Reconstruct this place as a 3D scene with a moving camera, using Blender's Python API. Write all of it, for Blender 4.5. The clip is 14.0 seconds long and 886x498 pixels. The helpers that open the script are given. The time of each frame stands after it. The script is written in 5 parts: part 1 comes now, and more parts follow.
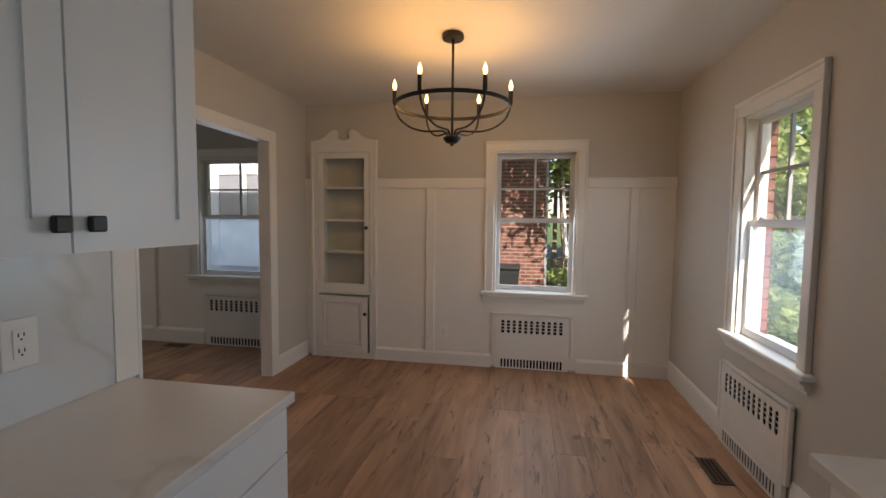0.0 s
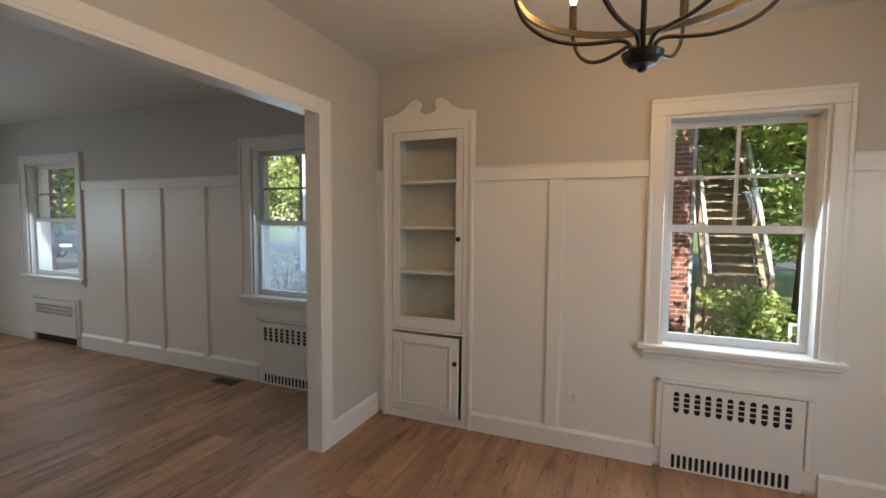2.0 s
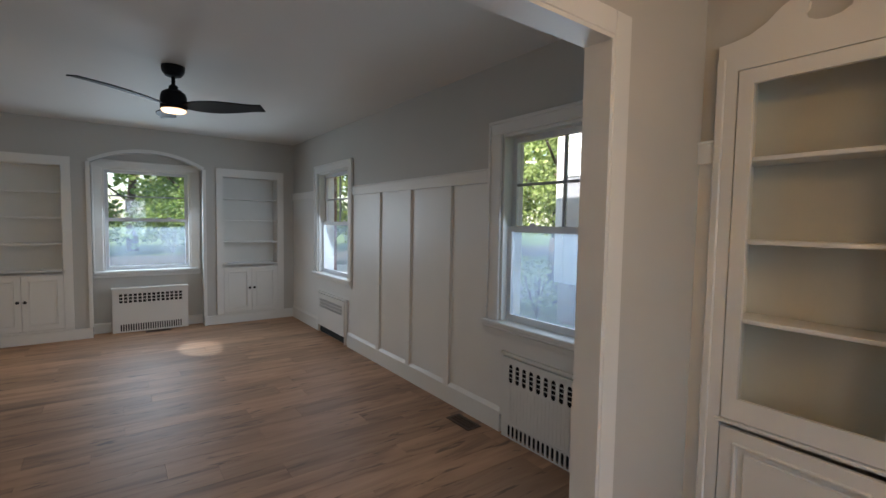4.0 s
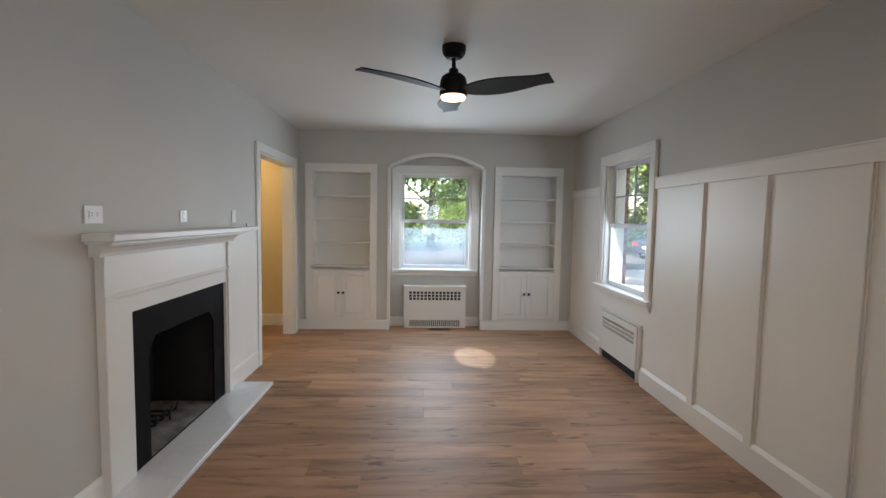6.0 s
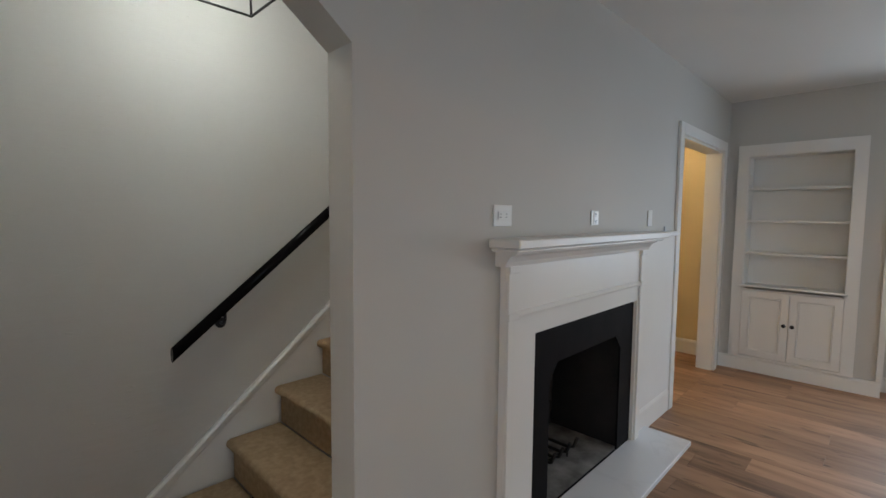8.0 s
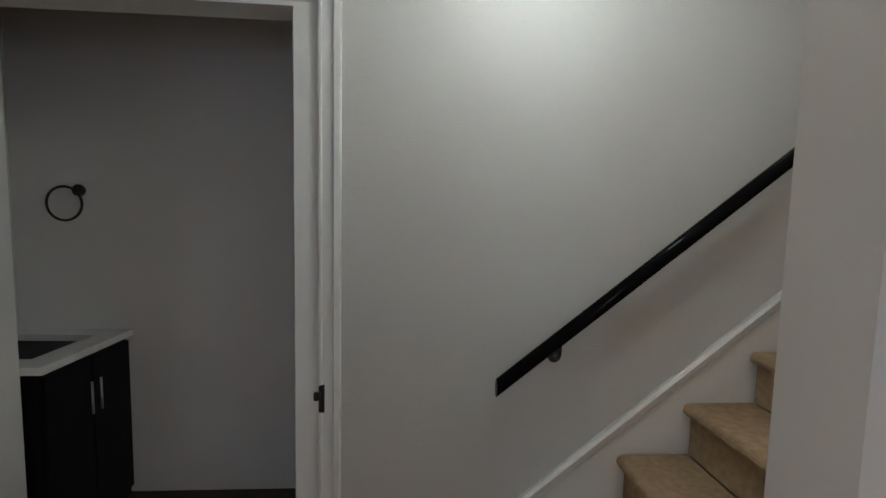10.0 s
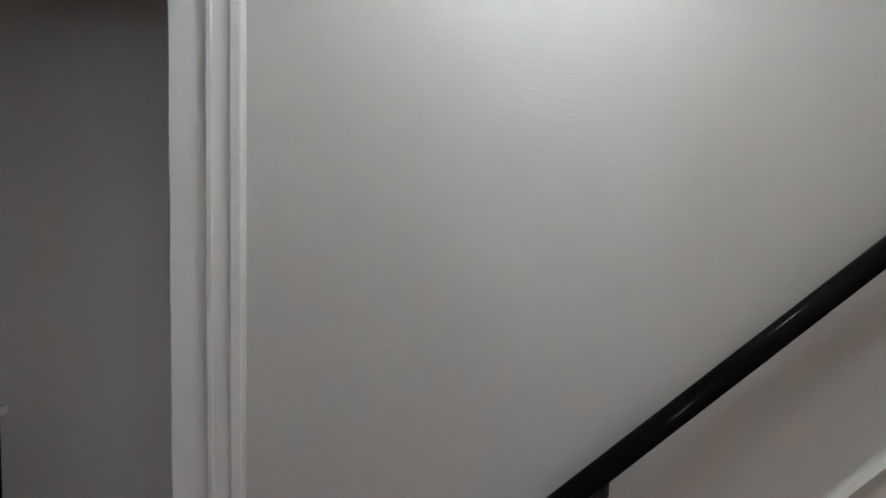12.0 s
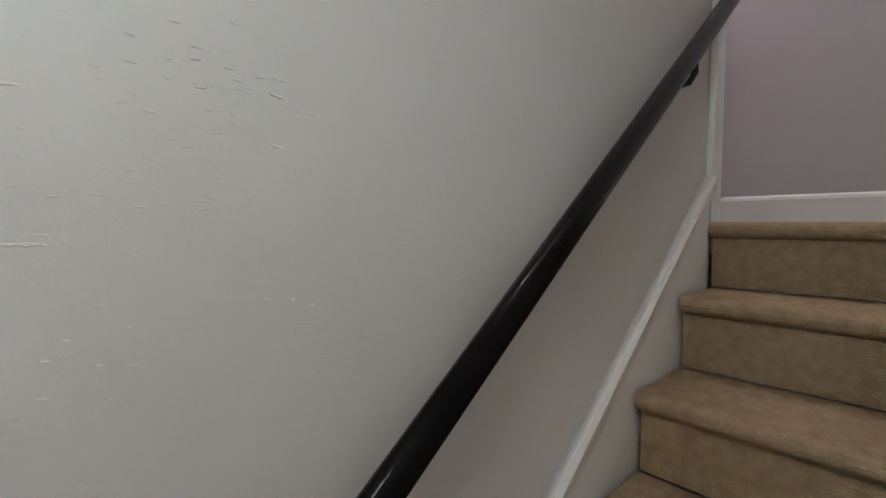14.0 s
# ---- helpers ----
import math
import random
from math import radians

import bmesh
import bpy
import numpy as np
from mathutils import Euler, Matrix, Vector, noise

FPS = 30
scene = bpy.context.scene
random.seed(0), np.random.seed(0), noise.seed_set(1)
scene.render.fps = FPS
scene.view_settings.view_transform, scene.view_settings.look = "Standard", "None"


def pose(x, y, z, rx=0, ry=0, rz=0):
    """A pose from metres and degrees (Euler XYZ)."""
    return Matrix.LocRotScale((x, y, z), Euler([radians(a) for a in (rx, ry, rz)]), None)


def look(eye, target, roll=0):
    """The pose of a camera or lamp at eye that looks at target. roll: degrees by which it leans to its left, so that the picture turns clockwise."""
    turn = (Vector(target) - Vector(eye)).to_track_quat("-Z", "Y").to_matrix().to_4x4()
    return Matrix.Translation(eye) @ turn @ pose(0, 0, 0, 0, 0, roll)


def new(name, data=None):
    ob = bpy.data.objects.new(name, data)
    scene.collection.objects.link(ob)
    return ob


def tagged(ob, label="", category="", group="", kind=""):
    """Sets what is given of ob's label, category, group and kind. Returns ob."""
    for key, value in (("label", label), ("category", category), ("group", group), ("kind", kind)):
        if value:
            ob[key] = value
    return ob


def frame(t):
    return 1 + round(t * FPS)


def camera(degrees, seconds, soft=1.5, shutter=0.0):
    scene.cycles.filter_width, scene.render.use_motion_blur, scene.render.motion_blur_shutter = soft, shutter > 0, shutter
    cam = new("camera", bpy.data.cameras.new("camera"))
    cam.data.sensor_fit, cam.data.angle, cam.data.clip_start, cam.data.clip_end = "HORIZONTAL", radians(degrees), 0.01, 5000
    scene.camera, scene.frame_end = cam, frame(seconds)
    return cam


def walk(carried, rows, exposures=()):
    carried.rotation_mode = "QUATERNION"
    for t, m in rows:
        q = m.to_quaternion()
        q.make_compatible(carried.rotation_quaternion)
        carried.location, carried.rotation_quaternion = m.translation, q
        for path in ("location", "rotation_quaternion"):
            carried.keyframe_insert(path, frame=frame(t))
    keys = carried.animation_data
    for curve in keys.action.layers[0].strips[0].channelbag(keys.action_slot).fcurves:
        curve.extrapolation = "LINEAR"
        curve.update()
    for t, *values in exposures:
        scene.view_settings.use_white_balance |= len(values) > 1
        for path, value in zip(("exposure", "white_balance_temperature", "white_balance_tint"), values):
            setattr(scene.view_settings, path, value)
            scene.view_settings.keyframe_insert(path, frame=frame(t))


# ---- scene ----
cam = camera(89.4, 14.0)
EXPOSURES = [(0.0, 0.88, 7200, 16), (0.5, 0.64, 7300, 16), (1.0, 0.80, 7550, 15), (1.5, 1.38, 7450, 13), (2.0, 1.48, 6950, 11), (2.7, 1.48, 6600, 11), (5.0, 1.66, 6650, 11), (5.5, 1.95, 6950, 13), (6.0, 2.13, 7000, 13), (6.5, 2.11, 6900, 13), (7.0, 1.90, 6850, 13), (7.5, 1.80, 6800, 13), (8.0, 1.90, 6700, 12), (8.5, 1.75, 6650, 11), (9.0, 1.82, 6600, 11), (11.3, 2.30, 6250, 16), (12.5, 2.36, 6300, 17), (14.0, 2.33, 6350, 15)]
# seconds, place, tilt, lean, heading
PATH = [
    (0.0, -0.046, 0.044, 1.397, 86.131, -0.600, 10.302),
    (0.5, -0.104, 0.434, 1.394, 86.273, -0.700, 11.856),
    (1.0, -0.173, 0.796, 1.387, 86.187, -0.600, 14.245),
    (1.5, -0.306, 1.105, 1.406, 86.245, -0.600, 17.582),
    (2.0, -0.511, 1.391, 1.427, 86.302, -0.500, 22.441),
    (2.5, -0.694, 1.661, 1.409, 86.331, -0.400, 28.684),
    (2.7, -0.766, 1.760, 1.409, 86.475, -0.400, 31.461),
    (4.8, -1.660, 2.404, 1.435, 86.244, -1.000, 67.084),
    (5.0, -1.752, 2.430, 1.436, 86.188, -0.900, 69.931),
    (5.5, -1.978, 2.443, 1.443, 86.101, -0.900, 78.290),
    (6.0, -2.215, 2.409, 1.436, 86.043, -1.000, 87.386),
    (6.5, -2.435, 2.280, 1.423, 85.870, -0.900, 97.809),
    (7.0, -2.649, 2.170, 1.433, 85.698, -0.900, 109.880),
    (7.5, -2.841, 2.087, 1.432, 85.784, -0.600, 121.905),
    (8.0, -2.957, 1.950, 1.419, 85.843, -0.500, 134.573),
    (8.5, -3.039, 1.790, 1.425, 85.699, -0.500, 147.218),
    (9.0, -3.111, 1.675, 1.428, 86.044, -0.600, 160.167),
    (11.3, -3.216, 0.898, 1.448, 84.889, -1.710, 181.759),
    (11.6, -3.248, 0.856, 1.474, 85.996, -1.212, 180.574),
    (11.9, -3.325, 0.755, 1.485, 87.226, -1.145, 179.457),
    (12.2, -3.297, 0.630, 1.499, 86.579, -1.713, 173.186),
    (12.5, -3.315, 0.499, 1.491, 86.569, -1.848, 165.884),
    (13.0, -3.479, 0.373, 1.521, 86.181, -1.576, 159.429),
    (13.3, -3.602, 0.303, 1.533, 86.598, -1.656, 152.641),
    (13.6, -3.733, 0.254, 1.582, 86.353, -0.995, 146.160),
    (13.8, -3.835, 0.227, 1.651, 86.789, -1.132, 141.608),
    (14.0, -3.911, 0.231, 1.701, 87.093, -0.322, 137.878),
]
walk(cam, [(r[0], pose(*r[1:])) for r in PATH], EXPOSURES)

from mathutils.geometry import tessellate_polygon

# ---- world, sun and lamps ----
world = bpy.data.worlds.new("sky")
scene.world = world
world.use_nodes = True
wn = world.node_tree.nodes
sky = wn.new("ShaderNodeTexSky")
sky.sky_type = "NISHITA"
sky.sun_disc = False
sky.sun_elevation = radians(35.1)
sky.sun_rotation = radians(164.3)
wn["Background"].inputs["Strength"].default_value = 0.15
world.node_tree.links.new(sky.outputs[0], wn["Background"].inputs["Color"])

sun = new("sun", bpy.data.lights.new("sun", "SUN"))
sun.data.energy, sun.data.angle, sun.data.color = 5.0, radians(0.5), (1.0, 0.95, 0.86)
sun.matrix_world = look((1.972, -7.0, 5.12), (0, 0, 0))


def window_light(x, y, z, rz, w, h, power):
    """Daylight that comes in at a window's opening; it shines along local +y turned by rz."""
    a = new("window_daylight", bpy.data.lights.new("window_daylight", "AREA"))
    a.data.shape, a.data.size, a.data.size_y = "RECTANGLE", w, h
    a.data.energy, a.data.color = power, (0.62, 0.80, 1.0)
    a.matrix_world = pose(x, y, z, 66, 0, rz)


WINDOW_POWER = 2.9
window_light(0.05, 4.30, 1.38, 180, 0.66, 1.15, WINDOW_POWER * 1.6)
window_light(-3.07, 4.405, 1.38, 180, 0.82, 1.15, WINDOW_POWER * 0.58)
window_light(-6.43, 4.405, 1.38, 180, 0.84, 1.15, WINDOW_POWER * 1.25)
window_light(1.275, 2.685, 1.38, 90, 0.6, 1.15, WINDOW_POWER * 2.0)
# daylight of the added kitchen window
window_light(1.275, -0.50, 1.55, 90, 0.72, 0.80, WINDOW_POWER * 1.15)
window_light(-8.16, 2.58, 1.38, -90, 0.84, 1.15, WINDOW_POWER * 2.25)


def lamp(name, x, y, z, power, color, radius=0.03):
    l = new(name, bpy.data.lights.new(name, "POINT"))
    l.data.energy, l.data.color, l.data.shadow_soft_size = power, color, radius
    l.location = (x, y, z)


WARM = (1.0, 0.54, 0.16)
for k in range(6):
    a = radians(9 + 60 * k)
    lamp("candle_light", -0.49 + 0.345 * math.cos(a), 2.765 + 0.345 * math.sin(a), 2.20, 1.2, WARM, 0.012)
fan = new("fan_light", bpy.data.lights.new("fan_light", "AREA"))
fan.data.shape, fan.data.size, fan.data.energy, fan.data.color = "DISK", 0.13, 1.6, (1.0, 0.84, 0.66)
fan.matrix_world = pose(-5.07, 2.59, 2.166)
lamp("stair_light", -3.58, 0.28, 2.34, 2.2, (0.90, 1.0, 0.99), 0.10)
# unseen lamp added high in the stairwell to brighten the landing
lamp("stairwell_fill", -5.8, -0.3, 4.7, 10, (1.0, 0.95, 1.0), 0.1)
lamp("hall_light", -7.3, -0.1, 2.25, 4.6, (1.0, 0.80, 0.50), 0.08)
# added spot lamp outside the end window, makes the bright patch on the floor
patch_spot = new("floor_patch_spot", bpy.data.lights.new("floor_patch_spot", "SPOT"))
patch_spot.data.energy, patch_spot.data.color, patch_spot.data.shadow_soft_size = 260.0, (1.0, 0.92, 0.80), 0.02
patch_spot.data.spot_size, patch_spot.data.spot_blend = radians(4.2), 0.4
patch_spot.matrix_world = look((-11.70, 2.38, 3.85), (-6.775, 2.97, 0.0))


# ---- materials ----
def material(name, col, rough=0.6, metal=0.0, col2=None, scale=2.5, fine=90.0, bump=0.05, detail=4.0, spec=0.5, emit=None, strength=0.0):
    """A surface with slow colour variation and fine relief."""
    m = bpy.data.materials.new(name)
    m.use_nodes = True
    nt = m.node_tree
    b = nt.nodes["Principled BSDF"]
    tc = nt.nodes.new("ShaderNodeTexCoord")
    n1 = nt.nodes.new("ShaderNodeTexNoise")
    n1.inputs["Scale"].default_value, n1.inputs["Detail"].default_value = scale, detail
    nt.links.new(tc.outputs["Object"], n1.inputs["Vector"])
    ramp = nt.nodes.new("ShaderNodeValToRGB")
    ramp.color_ramp.elements[0].position, ramp.color_ramp.elements[1].position = 0.3, 0.72
    c2 = col2 or tuple(c * 0.9 for c in col)
    ramp.color_ramp.elements[0].color, ramp.color_ramp.elements[1].color = (*c2, 1), (*col, 1)
    nt.links.new(n1.outputs["Fac"], ramp.inputs["Fac"])
    nt.links.new(ramp.outputs["Color"], b.inputs["Base Color"])
    n2 = nt.nodes.new("ShaderNodeTexNoise")
    n2.inputs["Scale"].default_value, n2.inputs["Detail"].default_value = fine, 3.0
    nt.links.new(tc.outputs["Object"], n2.inputs["Vector"])
    bp = nt.nodes.new("ShaderNodeBump")
    bp.inputs["Strength"].default_value, bp.inputs["Distance"].default_value = bump, 0.01
    nt.links.new(n2.outputs["Fac"], bp.inputs["Height"])
    nt.links.new(bp.outputs["Normal"], b.inputs["Normal"])
    rr = nt.nodes.new("ShaderNodeMapRange")
    rr.inputs["To Min"].default_value, rr.inputs["To Max"].default_value = max(rough - 0.06, 0.02), min(rough + 0.06, 1)
    nt.links.new(n1.outputs["Fac"], rr.inputs["Value"])
    nt.links.new(rr.outputs["Result"], b.inputs["Roughness"])
    b.inputs["Metallic"].default_value = metal
    b.inputs["Specular IOR Level"].default_value = spec
    if emit:
        b.inputs["Emission Color"].default_value = (*emit, 1)
        b.inputs["Emission Strength"].default_value = strength
    return m


def plaster_material(name, col, lumps=0.25, stretch=2.0):
    """Rolled wall paint over old plaster: roller stipple, long soft waves and small flakes."""
    m = material(name, col, 0.62, col2=tuple(c * 0.94 for c in col), scale=1.1, fine=260, bump=0.04)
    nt = m.node_tree
    b = nt.nodes["Principled BSDF"]
    tc = nt.nodes["Texture Coordinate"]
    wave = nt.nodes.new("ShaderNodeTexNoise")
    wave.inputs["Scale"].default_value, wave.inputs["Detail"].default_value = 7.0, 2.0
    mp = nt.nodes.new("ShaderNodeMapping")
    mp.inputs["Scale"].default_value = (1.0, 1.0, stretch)
    nt.links.new(tc.outputs["Object"], mp.inputs["Vector"])
    nt.links.new(mp.outputs["Vector"], wave.inputs["Vector"])
    flake = nt.nodes.new("ShaderNodeTexNoise")
    flake.inputs["Scale"].default_value, flake.inputs["Detail"].default_value = 16.0, 5.0
    nt.links.new(mp.outputs["Vector"], flake.inputs["Vector"])
    fr = nt.nodes.new("ShaderNodeMapRange")
    fr.inputs["From Min"].default_value, fr.inputs["From Max"].default_value = 0.66, 0.72
    nt.links.new(flake.outputs["Fac"], fr.inputs["Value"])
    add = nt.nodes.new("ShaderNodeMath")
    add.operation = "MULTIPLY_ADD"
    add.inputs[1].default_value = 0.5
    nt.links.new(fr.outputs["Result"], add.inputs[0])
    soft = nt.nodes.new("ShaderNodeMath")
    soft.operation = "MULTIPLY"
    soft.inputs[1].default_value = 0.35
    nt.links.new(wave.outputs["Fac"], soft.inputs[0])
    nt.links.new(soft.outputs["Value"], add.inputs[2])
    b2 = nt.nodes.new("ShaderNodeBump")
    b2.inputs["Strength"].default_value, b2.inputs["Distance"].default_value = lumps, 0.01
    nt.links.new(add.outputs["Value"], b2.inputs["Height"])
    nt.links.new(nt.nodes["Bump"].outputs["Normal"], b2.inputs["Normal"])
    nt.links.new(b2.outputs["Normal"], b.inputs["Normal"])
    return m


def plank_material():
    """Brown wood-look planks: streaked grain along the board, dark knots, a tone of its own for each board."""
    m = bpy.data.materials.new("oak_plank")
    m.use_nodes = True
    nt = m.node_tree
    N, L = nt.nodes.new, nt.links.new
    b = nt.nodes["Principled BSDF"]
    tc, oi = N("ShaderNodeTexCoord"), N("ShaderNodeObjectInfo")
    off = N("ShaderNodeVectorMath")
    off.operation = "SCALE"
    cx = N("ShaderNodeCombineXYZ")
    L(oi.outputs["Random"], cx.inputs[0]), L(oi.outputs["Random"], cx.inputs[1])
    L(cx.outputs[0], off.inputs[0])
    off.inputs["Scale"].default_value = 57.0
    add = N("ShaderNodeVectorMath")
    L(tc.outputs["Object"], add.inputs[0]), L(off.outputs[0], add.inputs[1])
    mp = N("ShaderNodeMapping")
    mp.inputs["Scale"].default_value = (6.0, 0.8, 1.0)
    L(add.outputs[0], mp.inputs["Vector"])
    g = N("ShaderNodeTexNoise")
    g.inputs["Scale"].default_value, g.inputs["Detail"].default_value, g.inputs["Distortion"].default_value = 1.7, 3.0, 0.9
    L(mp.outputs[0], g.inputs["Vector"])
    r = N("ShaderNodeValToRGB")
    e = r.color_ramp.elements
    e[0].position, e[0].color = 0.25, (0.180, 0.096, 0.054, 1)
    e[1].position, e[1].color = 0.78, (0.465, 0.272, 0.163, 1)
    mid = e.new(0.45)
    mid.color = (0.325, 0.178, 0.101, 1)
    L(g.outputs["Fac"], r.inputs["Fac"])
    mp2 = N("ShaderNodeMapping")
    mp2.inputs["Scale"].default_value = (60.0, 2.2, 1.0)
    L(add.outputs[0], mp2.inputs["Vector"])
    f = N("ShaderNodeTexNoise")
    f.inputs["Scale"].default_value, f.inputs["Detail"].default_value = 2.0, 4.0
    L(mp2.outputs[0], f.inputs["Vector"])
    mix = N("ShaderNodeMix")
    mix.data_type, mix.blend_type = "RGBA", "OVERLAY"
    mix.inputs[0].default_value = 0.07
    mp3 = N("ShaderNodeMapping")
    mp3.inputs["Scale"].default_value = (13.0, 2.1, 1.0)
    L(add.outputs[0], mp3.inputs["Vector"])
    kn = N("ShaderNodeTexNoise")
    kn.inputs["Scale"].default_value, kn.inputs["Detail"].default_value, kn.inputs["Distortion"].default_value = 1.6, 3.0, 1.2
    L(mp3.outputs[0], kn.inputs["Vector"])
    kr = N("ShaderNodeMapRange")
    kr.inputs["From Min"].default_value, kr.inputs["From Max"].default_value = 0.60, 0.72
    kr.inputs["To Max"].default_value = 0.72
    L(kn.outputs["Fac"], kr.inputs["Value"])
    knot = N("ShaderNodeMix")
    knot.data_type = "RGBA"
    knot.inputs[7].default_value = (0.050, 0.026, 0.016, 1)
    L(kr.outputs["Result"], knot.inputs[0]), L(r.outputs["Color"], knot.inputs[6])
    L(knot.outputs[2], mix.inputs[6]), L(f.outputs["Color"], mix.inputs[7])
    hs = N("ShaderNodeHueSaturation")
    vr = N("ShaderNodeMapRange")
    vr.inputs["To Min"].default_value, vr.inputs["To Max"].default_value = 0.80, 1.16
    L(oi.outputs["Random"], vr.inputs["Value"]), L(vr.outputs["Result"], hs.inputs["Value"])
    hs.inputs["Saturation"].default_value = 1.0
    L(mix.outputs[2], hs.inputs["Color"])
    L(hs.outputs["Color"], b.inputs["Base Color"])
    rr = N("ShaderNodeMapRange")
    rr.inputs["To Min"].default_value, rr.inputs["To Max"].default_value = 0.44, 0.57
    b.inputs["Specular IOR Level"].default_value = 0.55
    L(f.outputs["Fac"], rr.inputs["Value"]), L(rr.outputs["Result"], b.inputs["Roughness"])
    bp = N("ShaderNodeBump")
    bp.inputs["Strength"].default_value, bp.inputs["Distance"].default_value = 0.08, 0.004
    L(f.outputs["Fac"], bp.inputs["Height"]), L(bp.outputs["Normal"], b.inputs["Normal"])
    return m


def marble_material(name, base, vein, rough=0.18, scale=1.3, strong=0.35):
    m = material(name, base, rough, col2=tuple(c * 0.95 for c in base), scale=2.0, fine=40, bump=0.0)
    nt = m.node_tree
    N, L = nt.nodes.new, nt.links.new
    n = N("ShaderNodeTexNoise")
    n.inputs["Scale"].default_value, n.inputs["Detail"].default_value, n.inputs["Distortion"].default_value = scale, 5.0, 0.8
    L(nt.nodes["Texture Coordinate"].outputs["Object"], n.inputs["Vector"])
    d = N("ShaderNodeMath")
    d.operation = "SUBTRACT"
    d.inputs[1].default_value = 0.5
    a = N("ShaderNodeMath")
    a.operation = "ABSOLUTE"
    L(n.outputs["Fac"], d.inputs[0]), L(d.outputs[0], a.inputs[0])
    mr = N("ShaderNodeMapRange")
    mr.inputs["From Min"].default_value, mr.inputs["From Max"].default_value = 0.0, 0.016
    mr.inputs["To Min"].default_value, mr.inputs["To Max"].default_value = strong, 0.0
    L(a.outputs[0], mr.inputs["Value"])
    mix = N("ShaderNodeMix")
    mix.data_type = "RGBA"
    L(mr.outputs["Result"], mix.inputs[0])
    L(nt.nodes["Color Ramp"].outputs["Color"], mix.inputs[6])
    mix.inputs[7].default_value = (*vein, 1)
    L(mix.outputs[2], nt.nodes["Principled BSDF"].inputs["Base Color"])
    return m


def brick_material():
    m = material("red_brick", (0.30, 0.10, 0.06), 0.85)
    nt = m.node_tree
    N, L = nt.nodes.new, nt.links.new
    br = N("ShaderNodeTexBrick")
    mp = N("ShaderNodeMapping")
    mp.inputs["Rotation"].default_value = (radians(90), 0, 0)
    L(nt.nodes["Texture Coordinate"].outputs["Object"], mp.inputs["Vector"])
    L(mp.outputs[0], br.inputs["Vector"])
    br.inputs["Scale"].default_value = 1.0
    br.inputs["Brick Width"].default_value, br.inputs["Row Height"].default_value = 0.21, 0.072
    br.inputs["Mortar Size"].default_value = 0.008
    br.inputs["Color1"].default_value, br.inputs["Color2"].default_value = (0.20, 0.072, 0.052, 1), (0.12, 0.044, 0.033, 1)
    br.inputs["Mortar"].default_value = (0.28, 0.24, 0.21, 1)
    L(br.outputs["Color"], nt.nodes["Principled BSDF"].inputs["Base Color"])
    L(br.outputs["Fac"], nt.nodes["Bump"].inputs["Height"])
    nt.nodes["Bump"].inputs["Strength"].default_value = 0.4
    return m


def leaf_material(name, a, b_):
    m = bpy.data.materials.new(name)
    m.use_nodes = True
    nt = m.node_tree
    N, L = nt.nodes.new, nt.links.new
    b = nt.nodes["Principled BSDF"]
    ge = N("ShaderNodeNewGeometry")
    r = N("ShaderNodeValToRGB")
    r.color_ramp.elements[0].color, r.color_ramp.elements[1].color = (*a, 1), (*b_, 1)
    L(ge.outputs["Random Per Island"], r.inputs["Fac"]), L(r.outputs["Color"], b.inputs["Base Color"])
    b.inputs["Roughness"].default_value = 0.5
    tr = N("ShaderNodeBsdfTranslucent")
    L(r.outputs["Color"], tr.inputs["Color"])
    mx = N("ShaderNodeMixShader")
    mx.inputs[0].default_value = 0.55
    L(b.outputs[0], mx.inputs[1]), L(tr.outputs[0], mx.inputs[2])
    L(mx.outputs[0], nt.nodes["Material Output"].inputs["Surface"])
    return m


def glass_material(name, haze, scatter=(0.66, 0.77, 0.88)):
    """Thin window glass; haze is the share of pale scattering mixed into it."""
    m = bpy.data.materials.new(name)
    m.use_nodes = True
    nt = m.node_tree
    N, L = nt.nodes.new, nt.links.new
    nt.nodes.remove(nt.nodes["Principled BSDF"])
    t, g, mx = N("ShaderNodeBsdfTransparent"), N("ShaderNodeBsdfGlossy"), N("ShaderNodeMixShader")
    g.inputs["Roughness"].default_value = 0.01
    lw = N("ShaderNodeLayerWeight")
    pw = N("ShaderNodeMath")
    pw.operation = "POWER"
    pw.inputs[1].default_value = 4.0
    fr = N("ShaderNodeMath")
    fr.operation = "MULTIPLY_ADD"
    fr.inputs[1].default_value, fr.inputs[2].default_value = 0.5, 0.03
    L(lw.outputs["Facing"], pw.inputs[0]), L(pw.outputs[0], fr.inputs[0])
    L(fr.outputs[0], mx.inputs[0]), L(t.outputs[0], mx.inputs[1]), L(g.outputs[0], mx.inputs[2])
    out = mx
    if haze > 0:
        tl, m2 = N("ShaderNodeBsdfTranslucent"), N("ShaderNodeMixShader")
        tl.inputs["Color"].default_value = (*scatter, 1)
        no = N("ShaderNodeTexNoise")
        no.inputs["Scale"].default_value, no.inputs["Detail"].default_value = 2.2, 3.0
        tc = N("ShaderNodeTexCoord")
        L(tc.outputs["Object"], no.inputs["Vector"])
        mr = N("ShaderNodeMapRange")
        mr.inputs["From Min"].default_value, mr.inputs["From Max"].default_value = 0.3, 0.7
        mr.inputs["To Min"].default_value, mr.inputs["To Max"].default_value = haze * 0.5, haze
        L(no.outputs["Fac"], mr.inputs["Value"]), L(mr.outputs["Result"], m2.inputs[0])
        L(mx.outputs[0], m2.inputs[1]), L(tl.outputs[0], m2.inputs[2])
        out = m2
    L(out.outputs[0], nt.nodes["Material Output"].inputs["Surface"])
    return m


